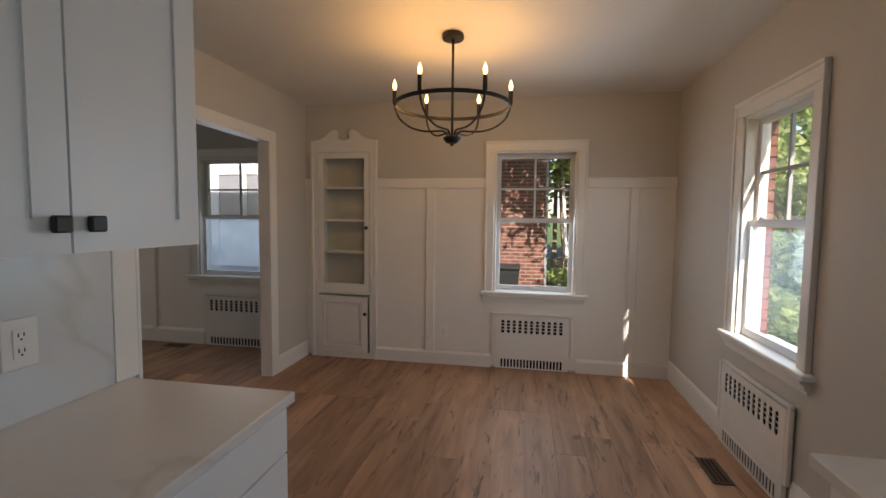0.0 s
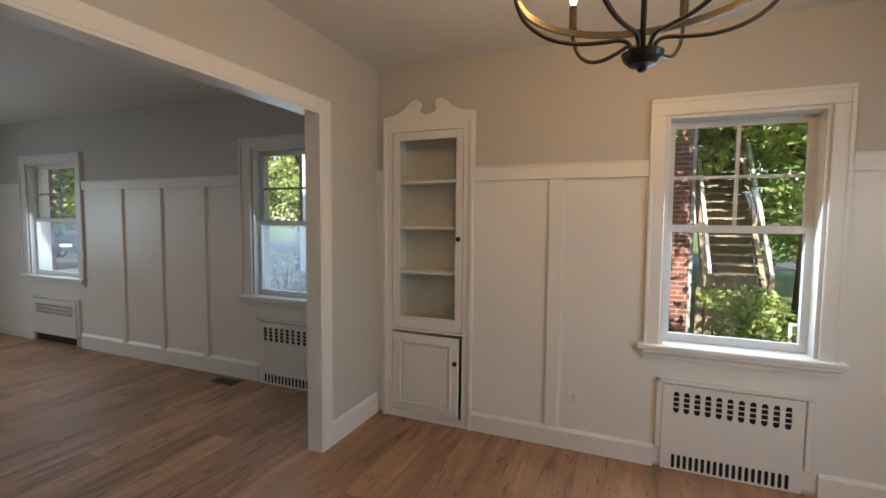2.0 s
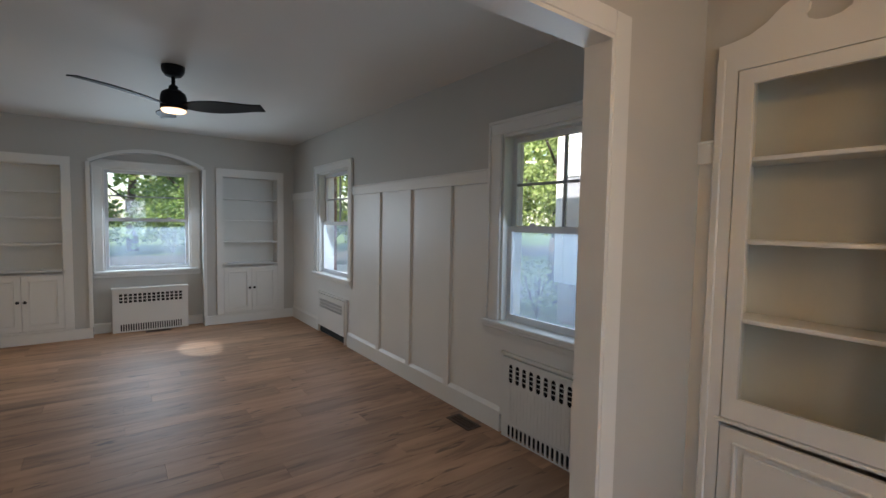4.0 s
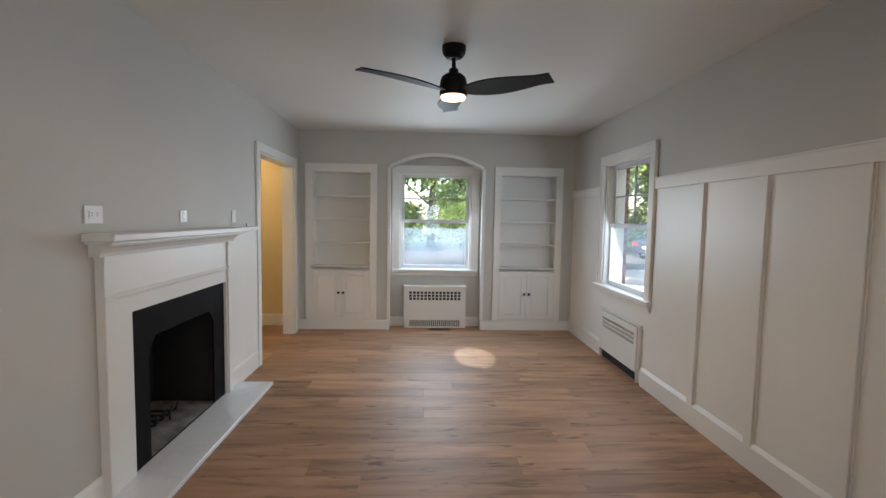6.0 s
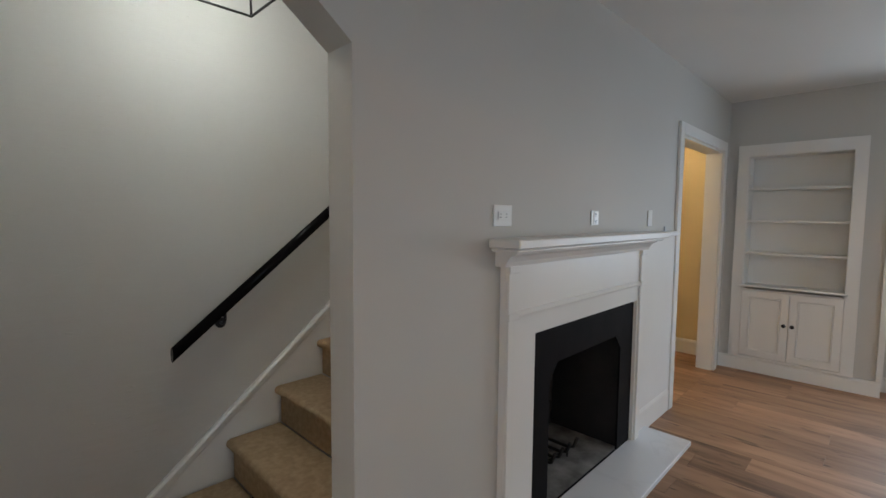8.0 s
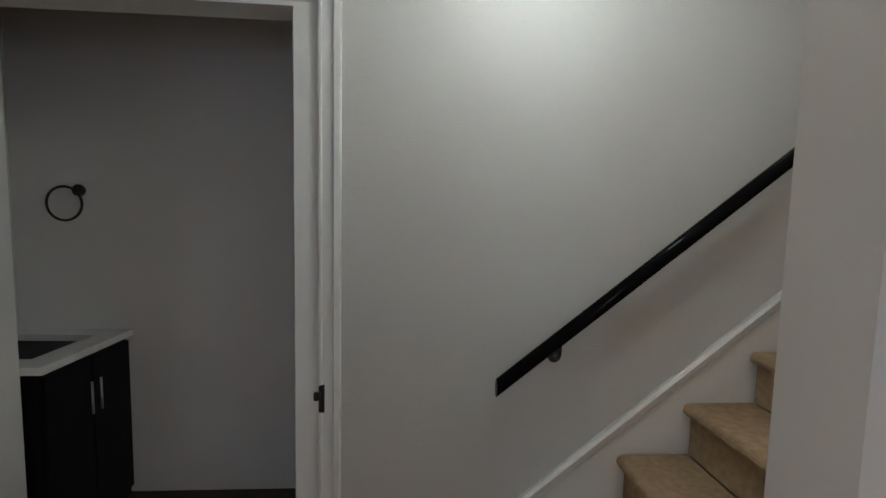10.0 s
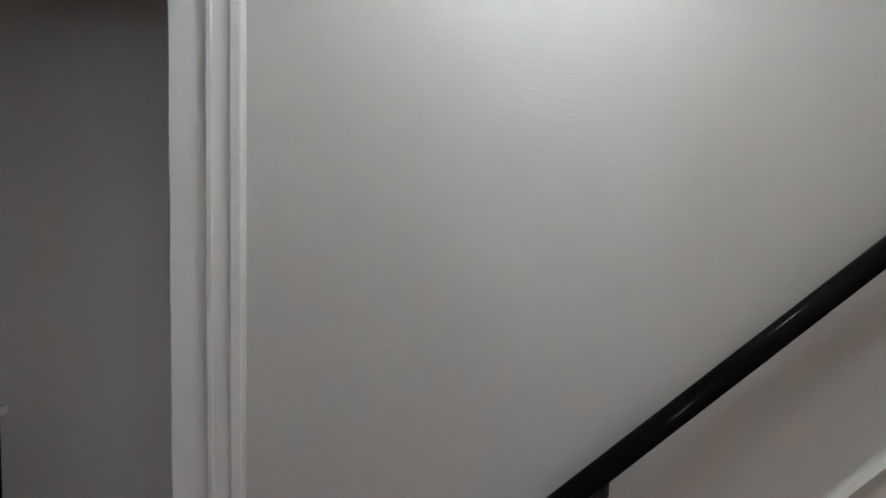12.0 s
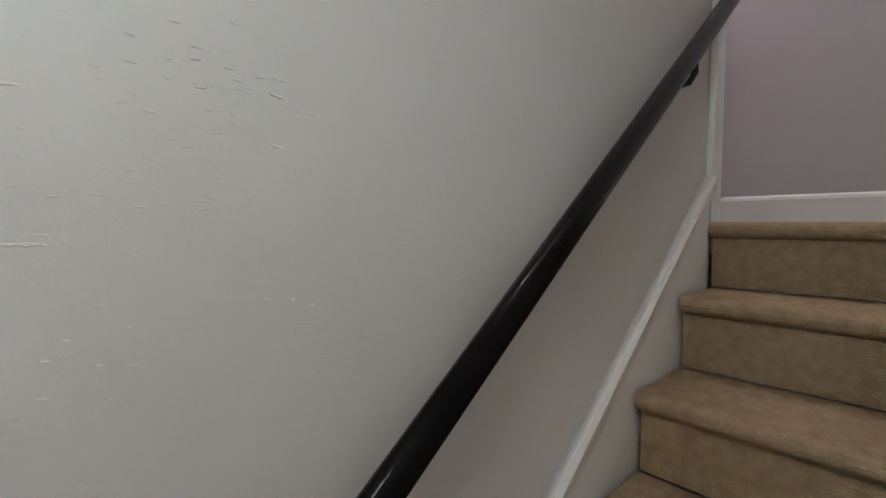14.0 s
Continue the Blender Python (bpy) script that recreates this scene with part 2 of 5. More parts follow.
WALL = plaster_material("greige_wall_paint", (0.54, 0.525, 0.49), 0.10)
STAIRWALL = plaster_material("stair_wall_paint", (0.57, 0.555, 0.525), 0.38, 4.5)
BATHWALL = plaster_material("powder_room_paint", (0.80, 0.76, 0.73), 0.10)
LANDWALL = plaster_material("landing_wall_paint", (0.50, 0.46, 0.47), 0.10)
HALLWALL = plaster_material("cream_hall_paint", (0.68, 0.55, 0.32), 0.10)
CEIL = plaster_material("ceiling_paint", (0.74, 0.73, 0.70), 0.08)
TRIM = material("white_trim_paint", (0.78, 0.77, 0.74), 0.36, col2=(0.73, 0.72, 0.69), scale=1.7, fine=120, bump=0.03)
CABINET = material("white_cabinet_lacquer", (0.80, 0.80, 0.80), 0.33, col2=(0.77, 0.77, 0.77), fine=150, bump=0.01)
INSIDE = material("cabinet_interior_paint", (0.66, 0.65, 0.58), 0.5, fine=90, bump=0.03)
VINYL = material("vinyl_sash", (0.70, 0.71, 0.73), 0.35, fine=100, bump=0.01)
MUNTIN = material("grey_glazing_bar", (0.30, 0.31, 0.33), 0.45, fine=100, bump=0.01)
BLACK = material("black_iron", (0.012, 0.011, 0.011), 0.42, metal=0.3, col2=(0.02, 0.018, 0.016), fine=80, bump=0.05)
RAILBLACK = material("black_gloss_paint", (0.004, 0.0035, 0.004), 0.12, col2=(0.007, 0.006, 0.006), scale=6, fine=60, bump=0.03, spec=0.06)
BRONZE = material("dark_bronze_knob", (0.022, 0.016, 0.012), 0.38, metal=0.3)
# near-black colour stands in for shade inside grilles, ducts and socket slots
HOLLOW_SHADE = material("painted_hollow_shade", (0.02, 0.019, 0.018), 0.9)
SLATE = material("black_slate", (0.006, 0.005, 0.0055), 0.6, col2=(0.009, 0.008, 0.008), scale=4, fine=30, bump=0.03, spec=0.08)
SOOT = material("sooty_firebrick", (0.016, 0.014, 0.013), 0.9, col2=(0.007, 0.006, 0.006), scale=9, fine=60, bump=0.3)
ASH = material("hearth_ash_floor", (0.26, 0.25, 0.24), 0.95, col2=(0.07, 0.065, 0.06), scale=8, fine=60, bump=0.2)
MARBLE = marble_material("white_marble", (0.74, 0.75, 0.77), (0.42, 0.43, 0.46), 0.16, strong=0.14)
QUARTZ = marble_material("white_quartz", (0.76, 0.74, 0.71), (0.47, 0.43, 0.38), 0.22, 0.8)
SPLASH = marble_material("grey_quartz_backsplash", (0.62, 0.65, 0.66), (0.42, 0.40, 0.37), 0.2, 0.9)
PLANK = plank_material()
SUBFLOOR = material("subfloor", (0.06, 0.04, 0.03), 0.9)
CARPET = material("beige_carpet", (0.50, 0.368, 0.230), 0.98, col2=(0.37, 0.262, 0.152), scale=38, fine=260, bump=1.0, detail=6, spec=0.1)
PLATE = material("white_plastic", (0.80, 0.79, 0.76), 0.3, fine=100, bump=0.0)
VENT = material("brown_metal_register", (0.075, 0.045, 0.03), 0.4, metal=0.4)
HAZY = glass_material("hazy_window_glass", 0.36, (0.46, 0.56, 0.68))
GLASS = glass_material("window_glass", 0.0)
# slight scatter stands in for glare that veils the view outside
FAINT = glass_material("glare_veil_glass", 0.06)
FROSTY = glass_material("filmed_window_glass", 0.26, (0.22, 0.25, 0.29))
BULB = material("lit_candle_bulb", (1, 0.85, 0.6), 0.3, emit=(1.0, 0.62, 0.24), strength=2.6)
FANLIGHT = material("lit_opal_lens", (1, 0.95, 0.9), 0.4, emit=(1.0, 0.66, 0.38), strength=0.9)
STAIRBULB = material("lit_frosted_panel", (1, 1, 1), 0.4, emit=(0.92, 1.0, 0.96), strength=3)
FANBLACK = material("matt_black_fan", (0.009, 0.008, 0.009), 0.5, fine=50, bump=0.05, spec=0.18)
VANITY = material("black_vanity", (0.005, 0.005, 0.007), 0.45, spec=0.12)
STEEL = material("brushed_steel", (0.5, 0.5, 0.52), 0.3, metal=1.0)
MIRROR = material("mirror_glass", (0.9, 0.9, 0.9), 0.05, metal=1.0, bump=0.0)
BRICK = brick_material()
GRASS = material("lawn_grass", (0.10, 0.17, 0.035), 0.95, col2=(0.05, 0.09, 0.02), scale=3, fine=60, bump=0.8)
ASPHALT = material("asphalt_road", (0.07, 0.07, 0.072), 0.9, col2=(0.05, 0.05, 0.05), scale=6, fine=120, bump=0.3)
SIDING = material("white_siding", (0.80, 0.81, 0.82), 0.6, col2=(0.72, 0.74, 0.76), scale=1.5)
ROOF = material("grey_shingle_roof", (0.10, 0.10, 0.105), 0.9, scale=12, fine=50, bump=0.4)
DECKWOOD = material("weathered_deck_wood", (0.28, 0.225, 0.165), 0.8, col2=(0.18, 0.145, 0.105), scale=9, fine=60, bump=0.2)
BARK = material("tree_bark", (0.10, 0.07, 0.05), 0.95, col2=(0.05, 0.035, 0.025), scale=7, fine=30, bump=0.7)
BRICKPIECE = material("red_brick_end", (0.24, 0.085, 0.058), 0.85, col2=(0.15, 0.055, 0.04), scale=14, fine=120, bump=0.3)
LEAF = leaf_material("tree_leaves", (0.09, 0.17, 0.04), (0.31, 0.43, 0.13))
LEAFLIGHT = leaf_material("shrub_leaves", (0.20, 0.28, 0.08), (0.50, 0.60, 0.24))
BIN = material("dark_plastic_bin", (0.02, 0.022, 0.024), 0.5)
CARPAINT = material("dark_blue_car_paint", (0.02, 0.028, 0.055), 0.15, metal=0.5, bump=0.0)
# pale grey base stands in for the bright reflection on dark panes
PORCHGLASS = material("porch_window_glass", (0.26, 0.27, 0.31), 0.10, bump=0.0)
CARGLASS = material("dark_car_glass", (0.015, 0.018, 0.02), 0.06, bump=0.0)
RUBBER = material("tyre_rubber", (0.015, 0.015, 0.015), 0.85)
REDLAMP = material("red_tail_lamp", (0.35, 0.015, 0.01), 0.2)
CONCRETE = material("pale_concrete", (0.56, 0.54, 0.50), 0.9, col2=(0.33, 0.31, 0.29), scale=4, fine=80, bump=0.2)


# ---- building blocks ----
def part(name, bm, mat, parent=None, label=""):
    """Links a bmesh as one mesh object under a thing or a part."""
    bmesh.ops.recalc_face_normals(bm, faces=bm.faces)
    me = bpy.data.meshes.new(name)
    bm.to_mesh(me)
    bm.free()
    me.materials.append(mat)
    ob = new(name, me)
    ob.parent = parent
    return tagged(ob, label)


def thing(name, m, label="", category="", group="", kind=""):
    ob = new(name)
    ob.matrix_world = m
    ob.empty_display_size = 0.1
    return tagged(ob, label, category, group, kind)


def box(bm, x0, y0, z0, x1, y1, z1, bevel=0.0, seg=1):
    vs = bmesh.ops.create_cube(bm, size=1.0)["verts"]
    for v in vs:
        v.co = ((x0 + x1) / 2 + v.co.x * (x1 - x0), (y0 + y1) / 2 + v.co.y * (y1 - y0), (z0 + z1) / 2 + v.co.z * (z1 - z0))
    if bevel:
        es = list({e for v in vs for e in v.link_edges})
        bmesh.ops.bevel(bm, geom=es, offset=bevel, segments=seg, affect="EDGES", profile=0.5)
    return bm


def boxes(*rows, bevel=0.0):
    bm = bmesh.new()
    for r in rows:
        box(bm, *r, bevel=bevel)
    return bm


def plate(bm, outer, holes, y0, y1):
    """A flat sheet in the x-z plane with holes, thick from y0 to y1."""
    loops = [[Vector((x, 0, z)) for x, z in loop] for loop in (outer, *holes)]
    flat = [p for loop in loops for p in loop]
    near = [bm.verts.new((p.x, y0, p.z)) for p in flat]
    far = [bm.verts.new((p.x, y1, p.z)) for p in flat]
    for i, j, k in tessellate_polygon(loops):
        bm.faces.new((near[i], near[j], near[k]))
        bm.faces.new((far[k], far[j], far[i]))
    n = 0
    for loop in loops:
        m = len(loop)
        for i in range(m):
            a, b = n + i, n + (i + 1) % m
            bm.faces.new((near[a], near[b], far[b], far[a]))
        n += m
    return bm


def rect(x0, z0, x1, z1):
    return [(x0, z0), (x1, z0), (x1, z1), (x0, z1)]


def slot(x, z, w, h):
    """A slot with round ends."""
    r, out = w / 2, []
    for k in range(5):
        a = math.pi * k / 4
        out.append((x + r * math.cos(a), z + h / 2 - r + r * math.sin(a)))
    for k in range(5):
        a = math.pi + math.pi * k / 4
        out.append((x + r * math.cos(a), z - h / 2 + r + r * math.sin(a)))
    return out


def lathe(bm, profile, seg=24, at=(0, 0, 0)):
    """Turns (radius, height) pairs round the z axis."""
    rings = []
    for r, z in profile:
        rings.append([bm.verts.new((at[0] + r * math.cos(2 * math.pi * k / seg), at[1] + r * math.sin(2 * math.pi * k / seg), at[2] + z)) for k in range(seg)])
    for a, b in zip(rings, rings[1:]):
        for k in range(seg):
            bm.faces.new((a[k], a[(k + 1) % seg], b[(k + 1) % seg], b[k]))
    for ring in (rings[0], rings[-1]):
        bm.faces.new(ring)
    return bm


def tube(bm, pts, r, seg=10, squash=1.0):
    """A round bar along points."""
    pts = [Vector(p) for p in pts]
    rings, n = [], None
    for i, p in enumerate(pts):
        d = (pts[min(i + 1, len(pts) - 1)] - pts[max(i - 1, 0)]).normalized()
        if n is None:
            n = d.orthogonal().normalized()
        n = (n - d * n.dot(d)).normalized()
        s = d.cross(n)
        rings.append([bm.verts.new(p + n * (r * math.cos(2 * math.pi * k / seg)) + s * (r * squash * math.sin(2 * math.pi * k / seg))) for k in range(seg)])
    for a, b in zip(rings, rings[1:]):
        for k in range(seg):
            bm.faces.new((a[k], a[(k + 1) % seg], b[(k + 1) % seg], b[k])).smooth = seg > 5
    bm.faces.new(rings[0])
    bm.faces.new(rings[-1])
    return bm


def curved(pts, n=4):
    """Points on a smooth curve through pts."""
    q = [Vector(p) for p in pts]
    q = [2 * q[0] - q[1]] + q + [2 * q[-1] - q[-2]]
    out = []
    for a, b, c, d in zip(q, q[1:], q[2:], q[3:]):
        for k in range(n):
            u = k / n
            out.append(0.5 * (2 * b + (c - a) * u + (2 * a - 5 * b + 4 * c - d) * u * u + (3 * b - a - 3 * c + d) * u ** 3))
    return out + [q[-2]]


def profile_bar(bm, prof, p0, p1, up=(0, 0, 1)):
    """Sweeps a moulding outline (out, up) straight from p0 to p1; 'out' is to the left of the way."""
    p0, p1, up = Vector(p0), Vector(p1), Vector(up)
    d = (p1 - p0).normalized()
    out = up.cross(d).normalized()
    a = [bm.verts.new(p0 + out * u + up * v) for u, v in prof]
    b = [bm.verts.new(p1 + out * u + up * v) for u, v in prof]
    n = len(prof)
    for i in range(n):
        bm.faces.new((a[i], a[(i + 1) % n], b[(i + 1) % n], b[i]))
    bm.faces.new(a)
    bm.faces.new(b)
    return bm


def setting(name, bm, mat, m=None, label=""):
    ob = part(name, bm, mat)
    if m is not None:
        ob.matrix_world = m
    return tagged(ob, label, kind="structure")


# frames of the walls: local x runs along the wall, local y points out of the room
def north(y):
    return pose(0, y, 0)


def east(x):
    return pose(x, 0, 0, 0, 0, -90)      # local x = -world y


def west(x):
    return pose(x, 0, 0, 0, 0, 90)       # local x = world y


def south(y):
    return pose(0, y, 0, 0, 0, 180)      # local x = -world x


# ---- the large structure ----
CZ = 2.50
D_WIN = rect(-0.325, 0.725, 0.415, 2.02)
L_WIN1 = rect(-3.52, 0.76, -2.62, 2.02)
L_WIN2 = rect(-6.905, 0.76, -5.975, 2.02)
setting("wall_north", plate(bmesh.new(), rect(-2.285, -0.1, 1.50, CZ + 0.1), [D_WIN, rect(-2.10, 0.035, -1.49, 2.065)], 0, 0.32), WALL, north(4.23))
setting("wall_north_2", plate(bmesh.new(), rect(-8.35, -0.1, -2.285, CZ + 0.1), [L_WIN1, L_WIN2], 0, 0.20), WALL, north(4.35))
setting("wall_east", plate(bmesh.new(), rect(-4.23, -0.1, 3.0, CZ + 0.1), [rect(-3.035, 0.715, -2.365, 2.02), rect(0.1, 1.05, 0.9, 2.02)], 0, 0.135), WALL, east(1.24))
setting("wall_east_brick", plate(bmesh.new(), rect(-4.55, -0.6, 3.2, CZ + 0.1), [rect(-3.035, 0.69, -2.255, 2.05), rect(0.1, 1.05, 0.9, 2.05)], 0.1355, 0.160), BRICK, east(1.24), "red brick outer skin")
setting("wall_partition", plate(bmesh.new(), [(0.867, 0), (1.25, 0), (1.25, 2.06), (3.575, 2.06), (3.575, 0), (4.23, 0), (4.23, CZ), (0.867, CZ)], [], 0, 0.085), WALL, west(-2.20))
ARCH = [(2.0, 0.0), (3.17, 0.0)] + [(2.585 + 0.585 * (1 - k / 8), 1.066 + math.sqrt(1.149 ** 2 - (0.585 * (1 - k / 8)) ** 2)) for k in range(17)]
NICHE_L, NICHE_R = rect(1.03, 0.10, 1.765, 2.0), rect(3.385, 0.10, 4.11, 2.0)
bm = plate(bmesh.new(), [(0.867, 0), (2.0, 0)] + ARCH[:1:-1][:] + [(3.17, 0), (4.35, 0), (4.35, CZ), (0.867, CZ)], [NICHE_L, NICHE_R], 0, 0.20)
setting("wall_west", bm, WALL, west(-7.90))
setting("wall_west_2", plate(bmesh.new(), rect(-1.2, -0.1, 4.35, CZ + 0.1), [rect(2.115, 0.76, 3.045, 2.02)], 0, 0.25), WALL, west(-8.10))
# south wall of the living room: stair arch, fireplace and hall doorway; local x = -world x
tudor = [(2.45, 0), (2.45, 1.90), (2.69, 2.08), (3.45, 2.08), (3.69, 1.90), (3.69, 0)]
bm = plate(bmesh.new(), [(1.50, 0)] + tudor + [(6.52, 0), (6.52, 2.03), (7.67, 2.03), (7.67, 0), (8.10, 0), (8.10, CZ), (1.50, CZ)], [rect(4.73, 0.0105, 5.60, 0.78)], 0, 0.127)
setting("wall_south", bm, WALL, south(0.867))
setting("wall_nook", boxes((-2.199, 0.9, 0, -1.32, 1.15, CZ)), WALL)
setting("wall_kitchen", boxes((-1.32, -3.0, 0, -1.20, 1.19, CZ)), WALL)
setting("wall_kitchen_south", boxes((-1.32, -3.2, 0, 1.5, -3.0, CZ)), WALL)
# stairwell, landing, powder room and hall
setting("wall_stair", plate(bmesh.new(), [(1.30, 0), (1.69, 0), (1.69, 2.10), (2.89, 2.10), (2.89, 0), (5.45, 0), (5.45, 5.0), (1.30, 5.0)], [], 0, 0.12), STAIRWALL, south(-0.241))
setting("wall_vestibule", boxes((-1.62, -0.241, 0, -1.50, 0.74, CZ)), WALL)
setting("wall_well_north", boxes((-6.3, 0.74, CZ + 0.1, -4.0, 0.86, 5.0)), STAIRWALL)
setting("wall_well_east", boxes((-4.0, -0.241, CZ + 0.1, -3.9, 0.86, 5.0)), STAIRWALL)
setting("wall_landing", boxes((-6.42, -1.4, 0, -6.30, 0.74, 5.0)), LANDWALL)
setting("wall_landing_south", boxes((-6.3, -1.5, 0, -5.33, -1.4, 5.0)), LANDWALL)
setting("wall_landing_east", boxes((-5.45, -1.4, 0, -5.33, -0.361, 5.0)), LANDWALL)
setting("wall_powder_south", boxes((-3.10, -1.02, 0, -1.18, -0.90, CZ)), BATHWALL)
setting("wall_powder_east", boxes((-1.30, -0.90, 0, -1.18, -0.361, CZ)), BATHWALL)
setting("wall_powder_west", boxes((-3.10, -0.90, 0, -2.98, -0.361, CZ)), BATHWALL)
setting("wall_hall_south", boxes((-8.10, -1.32, 0, -6.42, -1.2, CZ)), HALLWALL)
setting("wall_hall_west", boxes((-8.10, -1.2, 0, -8.09, 0.74, CZ)), HALLWALL)
setting("wall_hall_east", boxes((-6.43, -1.2, 0, -6.42, 0.74, CZ)), HALLWALL)
setting("ceiling", boxes((-8.1, 0.74, CZ, 1.24, 4.23, CZ + 0.1), (-7.9, 4.23, CZ, -2.285, 4.35, CZ + 0.1)), CEIL)
setting("ceiling_kitchen", boxes((-1.20, -3.0, CZ, 1.24, 0.74, CZ + 0.1)), CEIL)
setting("ceiling_vestibule", boxes((-4.0, -0.241, CZ, -1.62, 0.74, CZ + 0.1)), CEIL)
setting("ceiling_powder", boxes((-2.98, -0.90, CZ, -1.30, -0.361, CZ + 0.1)), CEIL)
setting("ceiling_hall", boxes((-8.09, -1.2, CZ, -6.43, 0.74, CZ + 0.1)), CEIL)
setting("ceiling_stairwell", boxes((-6.3, -1.4, 5.0, -3.9, 0.86, 5.1)), CEIL)
setting("floor", boxes((-8.35, -3.2, -0.2, 1.5, 4.55, -0.008)), SUBFLOOR, None, "brown wood plank floor")


# ---- windows, doors and trim ----
def window(name, m, w, setback, casing, stool_out, upper_glass, lower_glass, grey_bars, label, apron=0.068, casing_top=0.09, z0=0.76, upright=True):
    """A double-hung window; local origin at the opening's middle on the room's wall face, z from the floor."""
    t = tagged(thing(name, m), label, kind="structure")
    h, z1 = w / 2, 2.02
    c = casing
    frame_ = boxes((-h - c, -0.020, z0, -h, -0.001, z1), (h, -0.020, z0, h + c, -0.001, z1), (-h - c, -0.022, z1, h + c, -0.001, z1 + casing_top), bevel=0.004)
    box(frame_, -h - c, -0.032, z1 + casing_top - 0.022, h + c, -0.022, z1 + casing_top, bevel=0.003)
    box(frame_, -h - c, -0.030, z0, -h - c + 0.020, -0.020, z1 + casing_top - 0.024, bevel=0.003)
    box(frame_, h + c - 0.020, -0.030, z0, h + c, -0.020, z1 + casing_top - 0.024, bevel=0.003)
    part("casing", frame_, TRIM, t)
    part("jamb", boxes((-h, 0.0, z0 + 0.002, -h + 0.018, setback, z1), (h - 0.018, 0.0, z0 + 0.002, h, setback, z1), (-h + 0.018, 0.0, z1 - 0.018, h - 0.018, setback, z1)), TRIM, t)
    st = boxes((-h - c - stool_out, -0.055, z0 - 0.030, h + c + stool_out, setback, z0 + 0.001), bevel=0.006)
    part("window_sill", st, TRIM, t)
    ap = bmesh.new()
    if apron:
        profile_bar(ap, [(0.001, 0), (0.014, 0), (0.016, apron * 0.28), (0.026, apron * 0.34), (0.028, apron * 0.62), (0.046, apron * 0.80), (0.046, apron), (0.001, apron)], (h + c, 0, z0 - 0.031 - apron), (-h - c, 0, z0 - 0.031 - apron))
        part("apron", ap, TRIM, t)
    g, zm = h - 0.018, 1.385
    s = setback
    bars = MUNTIN if grey_bars else VINYL
    for nm, za, zb, y, glass in (("upper_sash", zm - 0.018, z1 - 0.018, s - 0.035, upper_glass), ("lower_sash", z0 + 0.004, zm + 0.022, s - 0.068, lower_glass)):
        k = 0.036
        bm = plate(bmesh.new(), rect(-g, za, g, zb), [rect(-g + k, za + k + 0.008, g - k, zb - k)], y, y + 0.030)
        sash = part(nm, bm, VINYL, t)
        gl = part("pane", boxes((-g + k, y + 0.013, za + k + 0.008, g - k, y + 0.018, zb - k)), glass, sash)
        gl.visible_shadow = False
        if nm == "upper_sash":
            zc = (za + zb) / 2
            if upright:
                part("glazing_bar", boxes((-0.009, y + 0.006, za + k + 0.008, 0.009, y + 0.024, zb - k)), bars, sash)
            part("glazing_bar", boxes((-g + k, y + 0.005, zc - 0.009, g - k, y + 0.025, zc + 0.009)), bars, sash)
        else:
            for x in (-g * 0.5, g * 0.5):
                part("sash_lock", boxes((x - 0.028, y - 0.004, zb, x + 0.028, y + 0.022, zb + 0.012), (x - 0.01, y - 0.012, zb + 0.010, x + 0.022, y + 0.006, zb + 0.022), bevel=0.003), VINYL, sash)
    return t


window("window_1", pose(0.045, 4.23, 0), 0.74, 0.16, 0.085, 0.03, GLASS, GLASS, False, "white double-hung window with moulded casing and sill", z0=0.725)
window("window_2", pose(-3.07, 4.35, 0), 0.90, 0.115, 0.115, 0.02, FAINT, HAZY, True, "white double-hung window with hazy lower pane")
window("window_3", pose(-6.44, 4.35, 0), 0.93, 0.115, 0.105, 0.02, FAINT, FAINT, True, "white double-hung window in panelled wall")
window("window_4", pose(1.24, 2.70, 0, 0, 0, -90), 0.67, 0.10, 0.085, 0.03, FAINT, FAINT, True, "white double-hung window with moulded sill, sunlit", z0=0.715)
window("window_5", pose(-8.10, 2.58, 0, 0, 0, 90), 0.93, 0.15, 0.105, -0.01, FAINT, FROSTY, True, "white double-hung window set in arched alcove", apron=0.05, upright=False)

# unseen window, added to bring daylight onto the kitchen cabinets
window("window_6", pose(1.24, -0.50, 0, 0, 0, -90), 0.80, 0.10, 0.085, 0.03, GLASS, GLASS, True, "white double-hung window over kitchen counter, added out of view", z0=1.05)


def outer_reveal(m, z0, depth0, depth1, side, half, label):
    """White outer frame of a window and the brick ends of the wall beside it; local y points out of the house."""
    t = tagged(thing("outer_frame", m), label, kind="structure")
    for nm, b in (("jamb", (-half, depth0, z0, -half + 0.020, depth1 - 0.004, 2.02)), ("jamb", (half - 0.020, depth0, z0, half, depth1 - 0.004, 2.02)), ("head", (-half + 0.020, depth0, 2.0, half - 0.020, depth1 - 0.004, 2.02)), ("outer_sill", (-half, depth0, z0 - 0.022, half, depth1 + 0.07, z0))):
        part(nm, boxes(b, bevel=0.003), TRIM, t)
    long_, short = (boxes((0, depth1 - 0.002, 0, l * side, depth1 + 0.036, 0.057), bevel=0.003) for l in (0.20, 0.095))
    made = None
    for k in range(22):
        z = z0 - 0.10 + 0.065 * k
        if k < 2:
            b = part("brick", (long_, short)[k], BRICKPIECE, t)
            made = (made or []) + [b.data]
        else:
            b = new("brick", made[k % 2])
            b.parent = t
        b.location = (side * (half - 0.012), 0, z)
    return t


outer_reveal(pose(1.24, 2.70, 0, 0, 0, -90), 0.715, 0.10, 0.134, -1, 0.335, "white outer window frame in brick wall")
outer_reveal(pose(-6.44, 4.35, 0), 0.76, 0.115, 0.205, -1, 0.465, "white outer window frame in brick wall")

